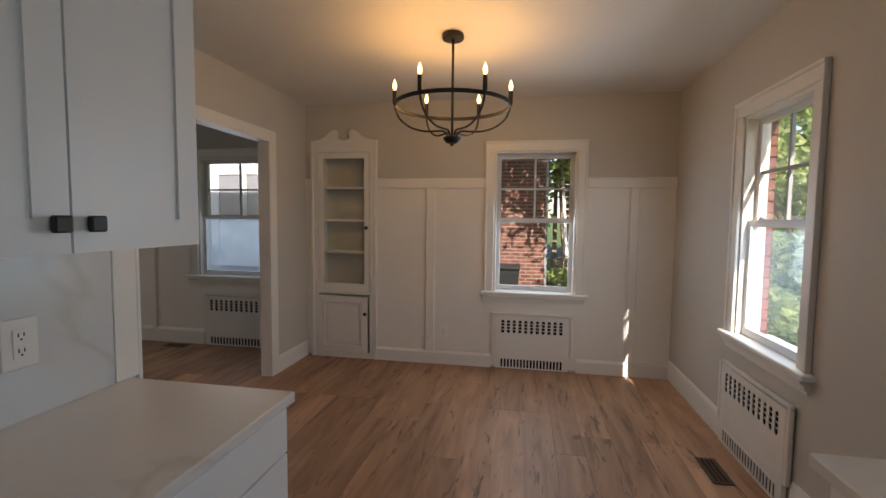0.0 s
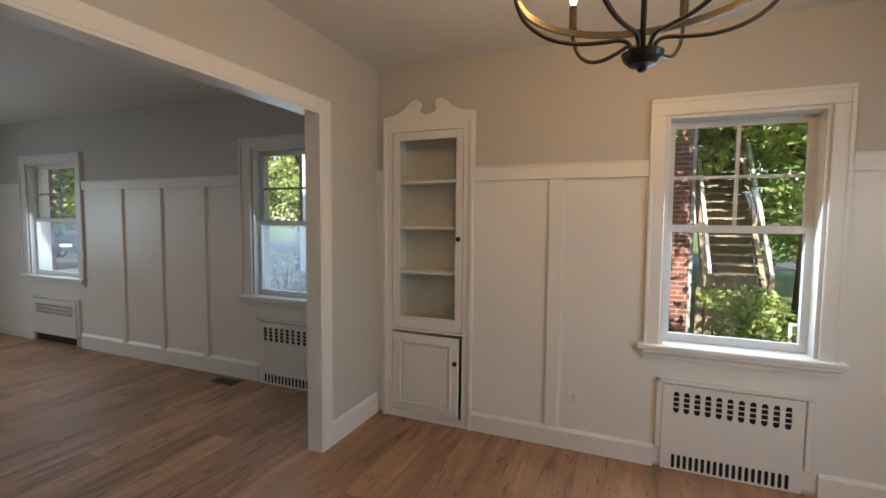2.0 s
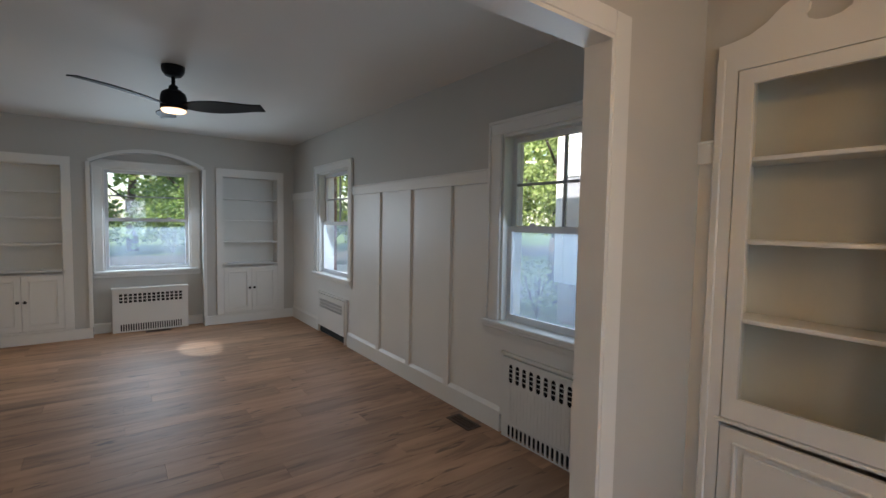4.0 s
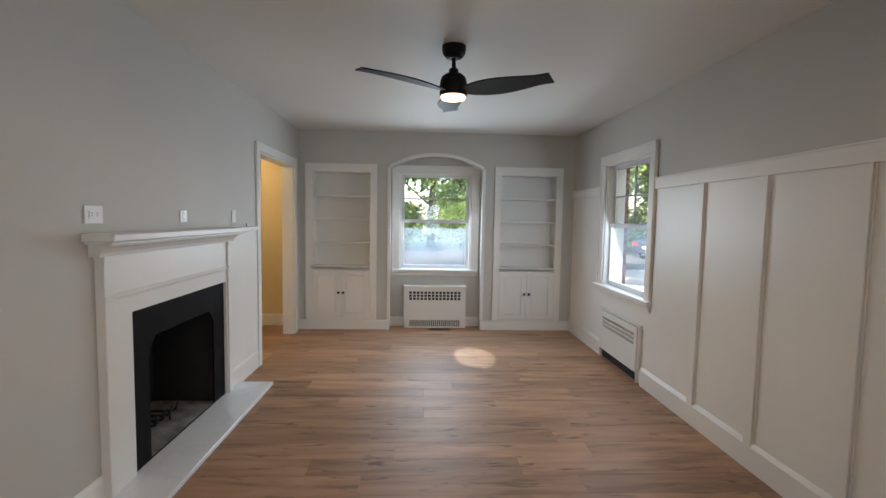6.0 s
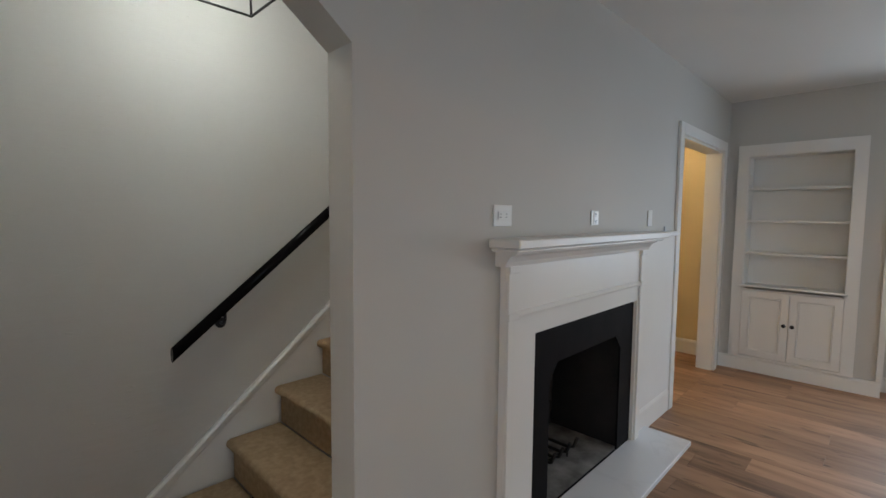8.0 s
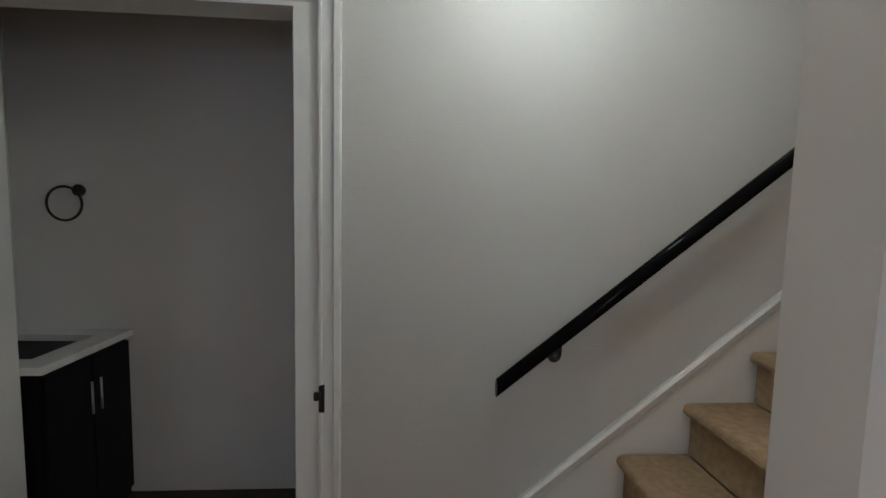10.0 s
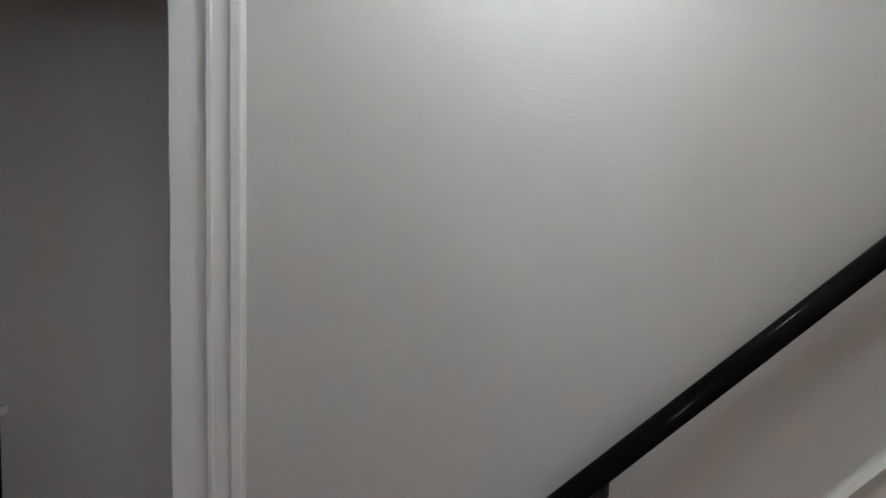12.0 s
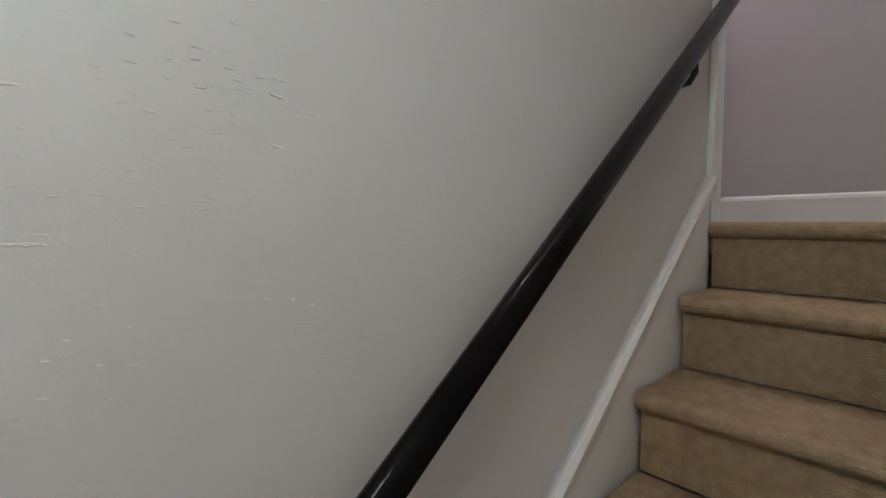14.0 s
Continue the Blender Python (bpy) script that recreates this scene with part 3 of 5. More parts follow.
# cased opening between dining and living room
t = tagged(thing("door_1", pose(-2.2425, 2.41, 0)), "wide white cased opening between rooms", kind="structure")
for nm, sx in (("casing", 0.0435), ("casing", -0.0575)):
    bm = bmesh.new()
    box(bm, sx, 1.165, 0, sx + 0.014, 1.165 + 0.09, 2.13, bevel=0.003)
    box(bm, sx, -1.25, 0, sx + 0.014, -1.16, 2.13, bevel=0.003)
    box(bm, sx, -1.16, 2.05, sx + 0.014, 1.165, 2.13, bevel=0.003)
    part(nm, bm, TRIM, t)
part("jamb", boxes((-0.054, 1.15, 0, 0.054, 1.164, 2.05), (-0.054, -1.16, 0, 0.054, -1.146, 2.05), (-0.054, -1.146, 2.036, 0.054, 1.15, 2.05)), TRIM, t)

# hall doorway
t = tagged(thing("door_2", pose(-7.095, 0.867, 0)), "white cased doorway to a cream hall", kind="structure")
bm = bmesh.new()
box(bm, -0.655, 0.001, 0, -0.575, 0.021, 2.113, bevel=0.003)
box(bm, 0.575, 0.001, 0, 0.655, 0.021, 2.113, bevel=0.003)
box(bm, -0.575, 0.001, 2.03, 0.575, 0.021, 2.113, bevel=0.003)
part("casing", bm, TRIM, t)
part("jamb", boxes((-0.575, -0.13, 0, -0.557, 0.001, 2.03), (0.557, -0.13, 0, 0.575, 0.001, 2.03), (-0.557, -0.13, 2.012, 0.557, 0.001, 2.03)), TRIM, t)

# powder room doorway
t = tagged(thing("door_3", pose(-2.272, -0.241, 0)), "white moulded doorway to a dark powder room", kind="structure")
part("casing", boxes((-0.668, 0.001, 0, -0.590, 0.016, 2.19), (0.590, 0.001, 0, 0.668, 0.016, 2.19), (-0.590, 0.001, 2.11, 0.590, 0.016, 2.19), bevel=0.003), TRIM, t)
part("back_band", boxes((-0.668, 0.016, 0, -0.642, 0.028, 2.19), (0.642, 0.016, 0, 0.668, 0.028, 2.19), (-0.642, 0.016, 2.165, 0.642, 0.028, 2.19), bevel=0.004), TRIM, t)
part("bead", boxes((-0.606, 0.016, 0, -0.592, 0.022, 2.11), (0.592, 0.016, 0, 0.606, 0.022, 2.11), (-0.592, 0.016, 2.111, 0.592, 0.022, 2.125), bevel=0.003), TRIM, t)
part("jamb", boxes((-0.598, -0.125, 0, -0.509, 0.0, 2.099), (0.509, -0.125, 0, 0.598, 0.0, 2.099), (-0.509, -0.125, 2.085, 0.509, 0.0, 2.099)), TRIM, t)
part("door_stop", boxes((-0.509, -0.075, 0, -0.496, -0.04, 2.085), bevel=0.002), TRIM, t)
part("strike_plate", boxes((-0.613, 0.012, 0.715, -0.593, 0.024, 0.815), (-0.601, 0.016, 0.760, -0.577, 0.030, 0.790), bevel=0.003), BLACK, t, "black metal strike plate")

BASE = [(0, 0), (0.014, 0), (0.014, 0.125), (0.010, 0.140), (0.004, 0.150), (0, 0.150)]


LIVING_BASE = [(0, 0), (0.0235, 0), (0.0235, 0.138), (0.008, 0.166), (0, 0.166)]
PANEL_BASE = [(0, 0), (0.024, 0), (0.024, 0.108), (0.009, 0.127), (0, 0.127)]


def baseboard(name, p0, p1, h=0.15, prof=None):
    bm = profile_bar(bmesh.new(), prof or [(u, v * h / 0.15) for u, v in BASE], p0, p1)
    setting(name, bm, TRIM, None, "white painted baseboard")


baseboard("baseboard", (1.24, 4.23, 0), (0.445, 4.23, 0), prof=PANEL_BASE)
baseboard("baseboard", (-0.335, 4.23, 0), (-1.455, 4.23, 0), prof=PANEL_BASE)
baseboard("baseboard", (-2.20, 4.216, 0), (-2.20, 3.665, 0), 0.15)
baseboard("baseboard", (1.24, 3.12, 0), (1.24, 4.216, 0), 0.17)
baseboard("baseboard", (1.24, 1.09, 0), (1.24, 2.36, 0), 0.17)
baseboard("baseboard", (-2.285, 4.35, 0), (-2.61, 4.35, 0), prof=LIVING_BASE)
baseboard("baseboard", (-3.47, 4.35, 0), (-5.97, 4.35, 0), prof=LIVING_BASE)
baseboard("baseboard", (-6.86, 4.35, 0), (-7.9, 4.35, 0), prof=LIVING_BASE)
baseboard("baseboard", (-7.90, 4.336, 0), (-7.90, 3.17, 0), 0.125)
baseboard("baseboard", (-7.90, 2.0, 0), (-7.90, 0.867, 0), 0.125)
baseboard("baseboard", (-8.10, 3.17, 0), (-8.10, 3.0, 0), 0.125)
baseboard("baseboard", (-8.10, 2.17, 0), (-8.10, 2.0, 0), 0.125)
baseboard("baseboard", (-8.09, 0.74, 0), (-8.09, -1.2, 0), 0.15)
bm = profile_bar(bmesh.new(), [(u, v * 0.16 / 0.15) for u, v in BASE], (-4.384, 0.867, 0), (-3.69, 0.867, 0))
setting("baseboard", bm, TRIM, None, "white painted baseboard")
bm = profile_bar(bmesh.new(), [(u, v * 0.17 / 0.15) for u, v in BASE], (-6.438, 0.867, 0), (-5.798, 0.867, 0))
setting("baseboard", bm, TRIM, None, "white painted baseboard")
bm = profile_bar(bmesh.new(), [(u, v * 0.126 / 0.15) for u, v in BASE], (-6.30, 0.74, 1.718), (-6.30, -1.4, 1.718))
setting("baseboard", bm, TRIM, None, "white painted baseboard")
bm = profile_bar(bmesh.new(), BASE, (-3.0, -0.241, 0), (-3.30, -0.241, 0))
setting("baseboard", bm, TRIM, None, "white painted baseboard")


def wainscot(name, y, spans, battens, z0, zc0, zc1):
    """White board panelling: a sheet on the wall with cap rail and battens, window openings left free."""
    t = tagged(thing(name, pose(0, y, 0)), "white board-and-batten wall panelling", kind="structure")
    for x0, x1, za, zb in spans:
        part("panel", boxes((x0, -0.006, za, x1, -0.0005, zb)), TRIM, t)
    for x0, x1, za, zb in spans:
        if zb > zc0 - 0.01:
            part("cap_rail", boxes((x0, -0.026, zc0, x1, -0.006, zc1), (x0, -0.032, zc1, x1, -0.0005, zc1 + 0.012), bevel=0.002), TRIM, t)
    for x0, x1 in battens:
        part("batten", boxes((x0, -0.024, z0, x1, -0.006, zc0), bevel=0.003), TRIM, t)
        part("batten_edge", boxes((x0 - 0.009, -0.014, z0, x0, -0.006, zc0), (x1, -0.014, z0, x1 + 0.009, -0.006, zc0), bevel=0.002), TRIM, t)
    return t


wainscot("panelling_1", 4.23, [(-2.199, -2.138, 0.02, 1.69), (-1.453, -0.412, 0.02, 1.69), (-0.412, 0.502, 0.02, 0.66), (0.502, 1.239, 0.02, 1.69)],
         [(-0.965, -0.885), (0.863, 0.935)], 0.128, 1.685, 1.765)
wainscot("panelling_2", 4.35, [(-7.899, -7.02, 0.02, 1.71), (-7.02, -5.86, 0.02, 0.69), (-5.86, -3.64, 0.02, 1.71), (-3.64, -2.50, 0.02, 0.69), (-2.50, -2.286, 0.02, 1.71)],
         [(-5.278, -5.210), (-4.706, -4.642), (-4.124, -4.060)], 0.1385, 1.706, 1.790)


# ---- radiator covers ----
def radiator_cover(m, w, h, depth, columns, label, group, fine_grid=False):
    """A white steel radiator front with rows of slots above and a grille at the floor; local origin on the wall, front at -depth."""
    t = thing("radiator_cover", m, label, "radiator", group)
    hw, d = w / 2, depth
    pitch = (w - 0.09) / columns
    xs = [-hw + 0.045 + pitch * (k + 0.5) for k in range(columns)]
    holes = [slot(x, h - 0.100, pitch * 0.55, 0.124) for x in xs]
    if fine_grid:
        holes = [rect(-hw + 0.05 + (w - 0.1) * c / 22 + 0.005, h - 0.165 + 0.040 * r, -hw + 0.05 + (w - 0.1) * (c + 1) / 22 - 0.005, h - 0.165 + 0.040 * r + 0.028) for c in range(22) for r in range(3)]
    gx0, gx1, n = -hw + 0.05, hw - 0.05, 19
    gp = (gx1 - gx0) / n
    holes += [] if fine_grid else [slot(gx0 + gp * (k + 0.5), 0.054, gp * 0.60, 0.082) for k in range(n)]
    bm = plate(bmesh.new(), rect(-hw, 0.100 if fine_grid else 0.004, hw, h), holes, -d, -d + 0.004)
    part("front_panel", bm, TRIM, t)
    if not fine_grid:
        for k in range(columns * 2 - 1):
            x = -hw + 0.045 + pitch * (k + 1) / 2
            part("rib", boxes((x - 0.006, -d - 0.0010, 0.115, x + 0.006, -d, h - 0.178), bevel=0.0009), TRIM, t)
    part("top", boxes((-hw, -d + 0.004, h - 0.004, hw, -0.007, h)), TRIM, t)
    part("side", boxes((-hw, -d + 0.004, 0.004, -hw + 0.004, -0.007, h - 0.004)), TRIM, t)
    part("side", boxes((hw - 0.004, -d + 0.004, 0.004, hw, -0.007, h - 0.004)), TRIM, t)
    part("grille_frame", boxes((gx0 - 0.008, -d - 0.003, 0.100, gx1 + 0.008, -d, 0.106), bevel=0.001), TRIM, t)
    for zz in () if fine_grid else (h - 0.130, h - 0.100, h - 0.070):
        part("cross_wire", boxes((xs[0] - pitch / 2, -d + 0.006, zz - 0.003, xs[-1] + pitch / 2, -d + 0.010, zz + 0.003)), TRIM, t)
    # dark block in place of the shaded hollow behind the panel
    part("dark_backing", boxes((-hw + 0.01, -d + 0.03, 0.01, hw - 0.01, -0.012, h - 0.01)), HOLLOW_SHADE, t, "dark block painted as the shaded space behind the slots")
    # added grey sheet, its colour sets how shaded the grid holes look
    if fine_grid:
        part("grey_backing", boxes((-hw + 0.012, -d + 0.008, h - 0.19, hw - 0.012, -d + 0.012, h - 0.03)), MUNTIN, t, "flat grey sheet added behind the grid")
    rim = boxes((-hw - 0.035, -0.032, 0.130, -hw - 0.004, -0.007, h + 0.03), (-hw - 0.035, -0.032, h + 0.006, hw + 0.035, -0.007, h + 0.03), (hw + 0.004, -0.032, 0.130, hw + 0.035, -0.007, h + 0.006), bevel=0.005)
    part("surround", rim, TRIM, t)
    return t


radiator_cover(pose(0.04, 4.23, 0), 0.67, 0.50, 0.022, 11, "white steel radiator cover with slotted grille under window", "radiator covers")
radiator_cover(pose(-3.03, 4.35, 0), 0.80, 0.54, 0.040, 12, "white steel radiator cover with slotted grille under window", "radiator covers")
radiator_cover(pose(-6.42, 4.35, 0), 0.80, 0.50, 0.040, 12, "white steel radiator cover with dark open base", "radiator covers", True)
radiator_cover(pose(1.24, 2.755, 0, 0, 0, -90), 0.71, 0.50, 0.030, 11, "white steel radiator cover on beige side wall", "radiator covers")


def cabinet_radiator():
    t = thing("radiator_cabinet", pose(-8.10, 2.585, 0, 0, 0, 90), "white steel radiator cabinet with square-hole grille", "radiator", "radiator covers")
    hw, h, d = 0.402, 0.538, 0.125
    holes = [rect(-0.34 + 0.0486 * c + 0.008, 0.370 + 0.040 * r, -0.34 + 0.0486 * c + 0.041, 0.370 + 0.040 * r + 0.030) for c in range(14) for r in range(3)]
    n = 26
    holes += [rect(-0.33 + 0.66 * k / n + 0.006, 0.022, -0.33 + 0.66 * (k + 1) / n - 0.006, 0.105) for k in range(n)]
    part("front_panel", plate(bmesh.new(), rect(-hw, 0.004, hw, h), holes, -d, -d + 0.004), TRIM, t)
    part("top", boxes((-hw - 0.008, -d - 0.008, h, hw + 0.008, -0.002, h + 0.014), bevel=0.004), TRIM, t)
    part("side", boxes((-hw, -d + 0.004, 0.004, -hw + 0.004, -0.002, h)), TRIM, t)
    part("side", boxes((hw - 0.004, -d + 0.004, 0.004, hw, -0.002, h)), TRIM, t)
    # dark block, its colour gives the shade inside the cabinet
    part("dark_backing", boxes((-hw + 0.01, -d + 0.03, 0.01, hw - 0.01, -0.012, h - 0.01)), HOLLOW_SHADE, t, "dark block painted as the shaded space behind the holes")


cabinet_radiator()


# ---- built-in cabinets ----
def knob(parent, x, y, z, mat=BRONZE, r=0.016, name="knob"):
    bm = lathe(bmesh.new(), [(r * 0.45, 0), (r * 0.45, 0.010), (r, 0.014), (r * 1.05, 0.020), (r * 0.7, 0.026), (0.001, 0.027)], 14)
    bmesh.ops.rotate(bm, verts=bm.verts, cent=(0, 0, 0), matrix=Matrix.Rotation(radians(90), 3, "X"))
    bmesh.ops.translate(bm, verts=bm.verts, vec=(x, y, z))
    return part(name, bm, mat, parent, "dark bronze round knob")


def panel_door(parent, x0, z0, x1, z1, y, knob_at=None, mat=TRIM, stile=0.055, name="door", turn=0.0, field=False):
    """A frame-and-panel door in the x-z plane with its face at y - 0.02."""
    bm = plate(bmesh.new(), rect(x0, z0, x1, z1), [rect(x0 + stile, z0 + stile, x1 - stile, z1 - stile)], y - 0.020, y)
    inner = bmesh.new()
    box(inner, x0 + stile, y - 0.007, z0 + stile, x1 - stile, y - 0.001, z1 - stile)
    k = 0.014
    for r in ((x0 + stile, z0 + stile, x1 - stile, z0 + stile + k), (x0 + stile, z1 - stile - k, x1 - stile, z1 - stile), (x0 + stile, z0 + stile + k, x0 + stile + k, z1 - stile - k), (x1 - stile - k, z0 + stile + k, x1 - stile, z1 - stile - k)):
        box(inner, r[0], y - (0.027 if field else 0.018), r[1], r[2], y - 0.007, r[3], bevel=0.004)
    if field:
        box(inner, x0 + stile + 0.036, y - 0.016, z0 + stile + 0.036, x1 - stile - 0.036, y - 0.007, z1 - stile - 0.036, bevel=0.006)
    if turn:
        for b in (bm, inner):
            bmesh.ops.rotate(b, verts=b.verts, cent=(x0, y, 0), matrix=Matrix.Rotation(radians(turn), 3, "Z"))
    d = part(name, bm, mat, parent)
    part("door_panel", inner, mat, d)
    if knob_at:
        knob(d, knob_at[0], y - 0.020 + (math.sin(radians(turn)) * (knob_at[0] - x0)), knob_at[1])
    return d


def corner_cupboard():
    """The dining room's built-in cupboard with broken pediment, glazed door above and panel door below."""
    t = thing("china_cupboard", pose(-1.796, 4.23, 0), "built-in white cupboard with scrolled pediment and glazed door", "cupboard")
    hw = 0.341
    top = []
    for s in (1, -1):
        side = [(0.341, 2.10), (0.341, 2.145), (0.300, 2.148), (0.235, 2.160), (0.180, 2.190), (0.140, 2.228), (0.105, 2.247), (0.072, 2.243), (0.054, 2.222), (0.056, 2.200), (0.066, 2.186), (0.060, 2.166), (0.034, 2.150), (0.0, 2.145)]
        side = [(s * x, z) for x, z in side]
        top += side if s == 1 else list(reversed(side))[1:]
    outer = [(-hw, 0.0), (hw, 0.0)] + top
    frame_ = plate(bmesh.new(), outer, [rect(-0.268, 0.655, 0.268, 2.035), rect(-0.268, 0.055, 0.268, 0.640)], -0.022, -0.001)
    part("face_frame", frame_, TRIM, t)
    part("side_bead", boxes((-hw, -0.034, 0.0, -hw + 0.03, -0.022, 2.09), (hw - 0.03, -0.034, 0.0, hw, -0.022, 2.09), bevel=0.004), TRIM, t)
    part("ledge", boxes((-0.285, -0.034, 0.640, 0.285, -0.022, 0.655), bevel=0.003), TRIM, t)
    d = part("glazed_door", plate(bmesh.new(), rect(-0.262, 0.660, 0.262, 2.030), [rect(-0.210, 0.745, 0.216, 1.975)], -0.026, -0.006), TRIM, t)
    knob(d, 0.240, -0.026, 1.300)
    panel_door(t, -0.262, 0.062, 0.250, 0.622, -0.004, (0.230, 0.455), stile=0.05, turn=-2.6, field=True)
    for nm, b in (("back", (-0.30, 0.19, 0.04, 0.30, 0.20, 2.06)), ("side", (-0.30, 0.0, 0.04, -0.27, 0.19, 2.06)), ("side", (0.27, 0.0, 0.04, 0.30, 0.19, 2.06)), ("top", (-0.27, 0.0, 2.035, 0.27, 0.19, 2.06)), ("bottom", (-0.27, 0.0, 0.04, 0.27, 0.19, 0.055))):
        part(nm, boxes(b), INSIDE, t)
    for z in (0.648, 1.055, 1.37, 1.692):
        part("shelf", boxes((-0.27, 0.012, z - 0.010, 0.27, 0.188, z + 0.008), bevel=0.003), INSIDE if z < 0.7 else TRIM, t)


corner_cupboard()


def bookcase(y0, y1, label):
    """A built-in bookcase in the end wall; local x = world y."""
    t = thing("bookcase", pose(-7.90, (y0 + y1) / 2, 0, 0, 0, 90), label, "bookcase", "built-in bookcases")
    hw, iw = (y1 - y0) / 2, (y1 - y0) / 2 - 0.083
    part("casing", plate(bmesh.new(), rect(-hw, 0.126, hw, 2.09), [rect(-iw, 0.81, iw, 1.99), rect(-iw, 0.145, iw, 0.765)], -0.022, -0.001), TRIM, t)
    part("back", boxes((-iw - 0.004, 0.186, 0.11, iw + 0.004, 0.196, 1.995)), TRIM, t)
    part("lining", boxes((-iw - 0.004, 0.0, 0.11, -iw + 0.006, 0.186, 1.995), (iw - 0.006, 0.0, 0.11, iw + 0.004, 0.186, 1.995), (-iw + 0.006, 0.0, 1.985, iw - 0.006, 0.186, 1.995)), TRIM, t)
    part("counter_ledge", boxes((-iw - 0.02, -0.040, 0.795, iw + 0.02, -0.022, 0.815), (-iw + 0.006, -0.022, 0.775, iw - 0.006, 0.186, 0.812), bevel=0.003), TRIM, t)
    for z in (1.107, 1.400, 1.694):
        part("shelf", boxes((-iw + 0.007, 0.006, z - 0.012, iw - 0.007, 0.185, z + 0.008), bevel=0.003), TRIM, t)
    panel_door(t, -iw + 0.003, 0.150, -0.002, 0.760, -0.002, (-0.030, 0.475))
    panel_door(t, 0.002, 0.150, iw - 0.003, 0.760, -0.002, (0.030, 0.475))


bookcase(0.950, 1.835, "built-in white bookcase beside doorway, shelves empty")
bookcase(3.320, 4.195, "built-in white bookcase beside panelled wall, shelves empty")

# arch trim round the alcove
bm = bmesh.new()
path_ = [(0, 2.0, 0.13), (0, 2.0, 2.055)] + [(0, y, z) for y, z in ARCH[:2:-1]] + [(0, 3.17, 2.055), (0, 3.17, 0.13)]
prev = None
for p, q in zip(path_, path_[1:]):
    p, q = Vector((-7.90, p[1], p[2])), Vector((-7.90, q[1], q[2]))
    d = (q - p).normalized()
    n = Vector((0, -d.z, d.y))
    vs = []
    for e in (p, q):
        vs.append([bm.verts.new(e + n * a + Vector((b, 0, 0))) for a, b in ((-0.008, 0.001), (0.030, 0.001), (0.030, 0.020), (-0.008, 0.020))])
    for i in range(4):
        bm.faces.new((vs[0][i], vs[0][(i + 1) % 4], vs[1][(i + 1) % 4], vs[1][i]))
    bm.faces.new(vs[0]), bm.faces.new(vs[1])
setting("trim_arch", bm, TRIM, None, "white arched bead round alcove")


# ---- fireplace ----
def fireplace():
    t = thing("fireplace", pose(-5.06, 0.867, 0, 0, 0, 180), "white wooden mantel with black slate surround and marble hearth", "fireplace")
    # local x = -(world x + 5.06), local y points into the wall
    part("hearth", boxes((-0.655, -0.298, 0.0005, 0.925, -0.001, 0.030), bevel=0.003), MARBLE, t, "white veined marble hearth slab")
    sl = plate(bmesh.new(), rect(-0.46, 0.030, 0.66, 0.918), [[(-0.296, 0.031), (0.489, 0.031), (0.489, 0.655), (0.42, 0.735), (-0.225, 0.735), (-0.296, 0.655)]], -0.012, -0.001)
    part("slate_surround", sl, SLATE, t, "black slate slips")
    wood = plate(bmesh.new(), [(-0.675, 0.031), (-0.46, 0.031), (-0.46, 0.918), (0.66, 0.918), (0.66, 0.031), (0.735, 0.031), (0.735, 1.285), (-0.675, 1.285)], [], -0.032, -0.001)
    part("surround", wood, TRIM, t)
    for x in (-0.675, 0.675):
        p = boxes((x, -0.046, 0.031, x + 0.06, -0.032, 1.20), (x - 0.004, -0.052, 1.005, x + 0.064, -0.032, 1.035), (x - 0.004, -0.052, 1.195, x + 0.064, -0.032, 1.226), bevel=0.003)
        part("pilaster", p, TRIM, t)
    part("frieze_moulding", profile_bar(bmesh.new(), [(0.0325, 0), (0.044, 0.004), (0.048, 0.016), (0.040, 0.028), (0.0325, 0.032)], (0.67, 0, 1.005), (-0.61, 0, 1.005)), TRIM, t)
    cove = [(0.001, 0), (0.050, 0), (0.056, 0.018), (0.074, 0.040), (0.100, 0.052), (0.106, 0.070), (0.001, 0.070)]
    part("cove_moulding", profile_bar(bmesh.new(), cove, (0.77, 0, 1.225), (-0.71, 0, 1.225)), TRIM, t)
    part("mantel_shelf", boxes((-0.755, -0.150, 1.300, 0.81, -0.001, 1.336), (-0.74, -0.130, 1.284, 0.79, -0.001, 1.300), bevel=0.005), TRIM, t)
    part("ledge", boxes((0.812, -0.045, 1.298, 1.376, -0.001, 1.330), bevel=0.004), TRIM, t)
    part("side_panel", boxes((0.737, -0.010, 0.17, 1.376, -0.001, 1.297)), TRIM, t)
    fb = boxes((-0.329, 0.0, 0.0345, -0.310, 0.45, 0.765), (0.515, 0.0, 0.0345, 0.539, 0.45, 0.765), (-0.33, 0.45, 0.012, 0.54, 0.465, 0.779), (-0.329, 0.0, 0.765, 0.539, 0.45, 0.779))
    for r in range(9):
        for c in range(5):
            x = -0.32 + c * 0.20 + (r % 2) * 0.09
            if x < 0.48:
                box(fb, max(x, -0.31), 0.442, 0.045 + r * 0.08, min(x + 0.19, 0.51), 0.45, 0.045 + r * 0.08 + 0.072)
    part("firebox", fb, SOOT, t, "sooty firebrick lining")
    part("firebox_floor", boxes((-0.329, 0.0, 0.012, 0.539, 0.45, 0.034)), ASH, t)


fireplace()


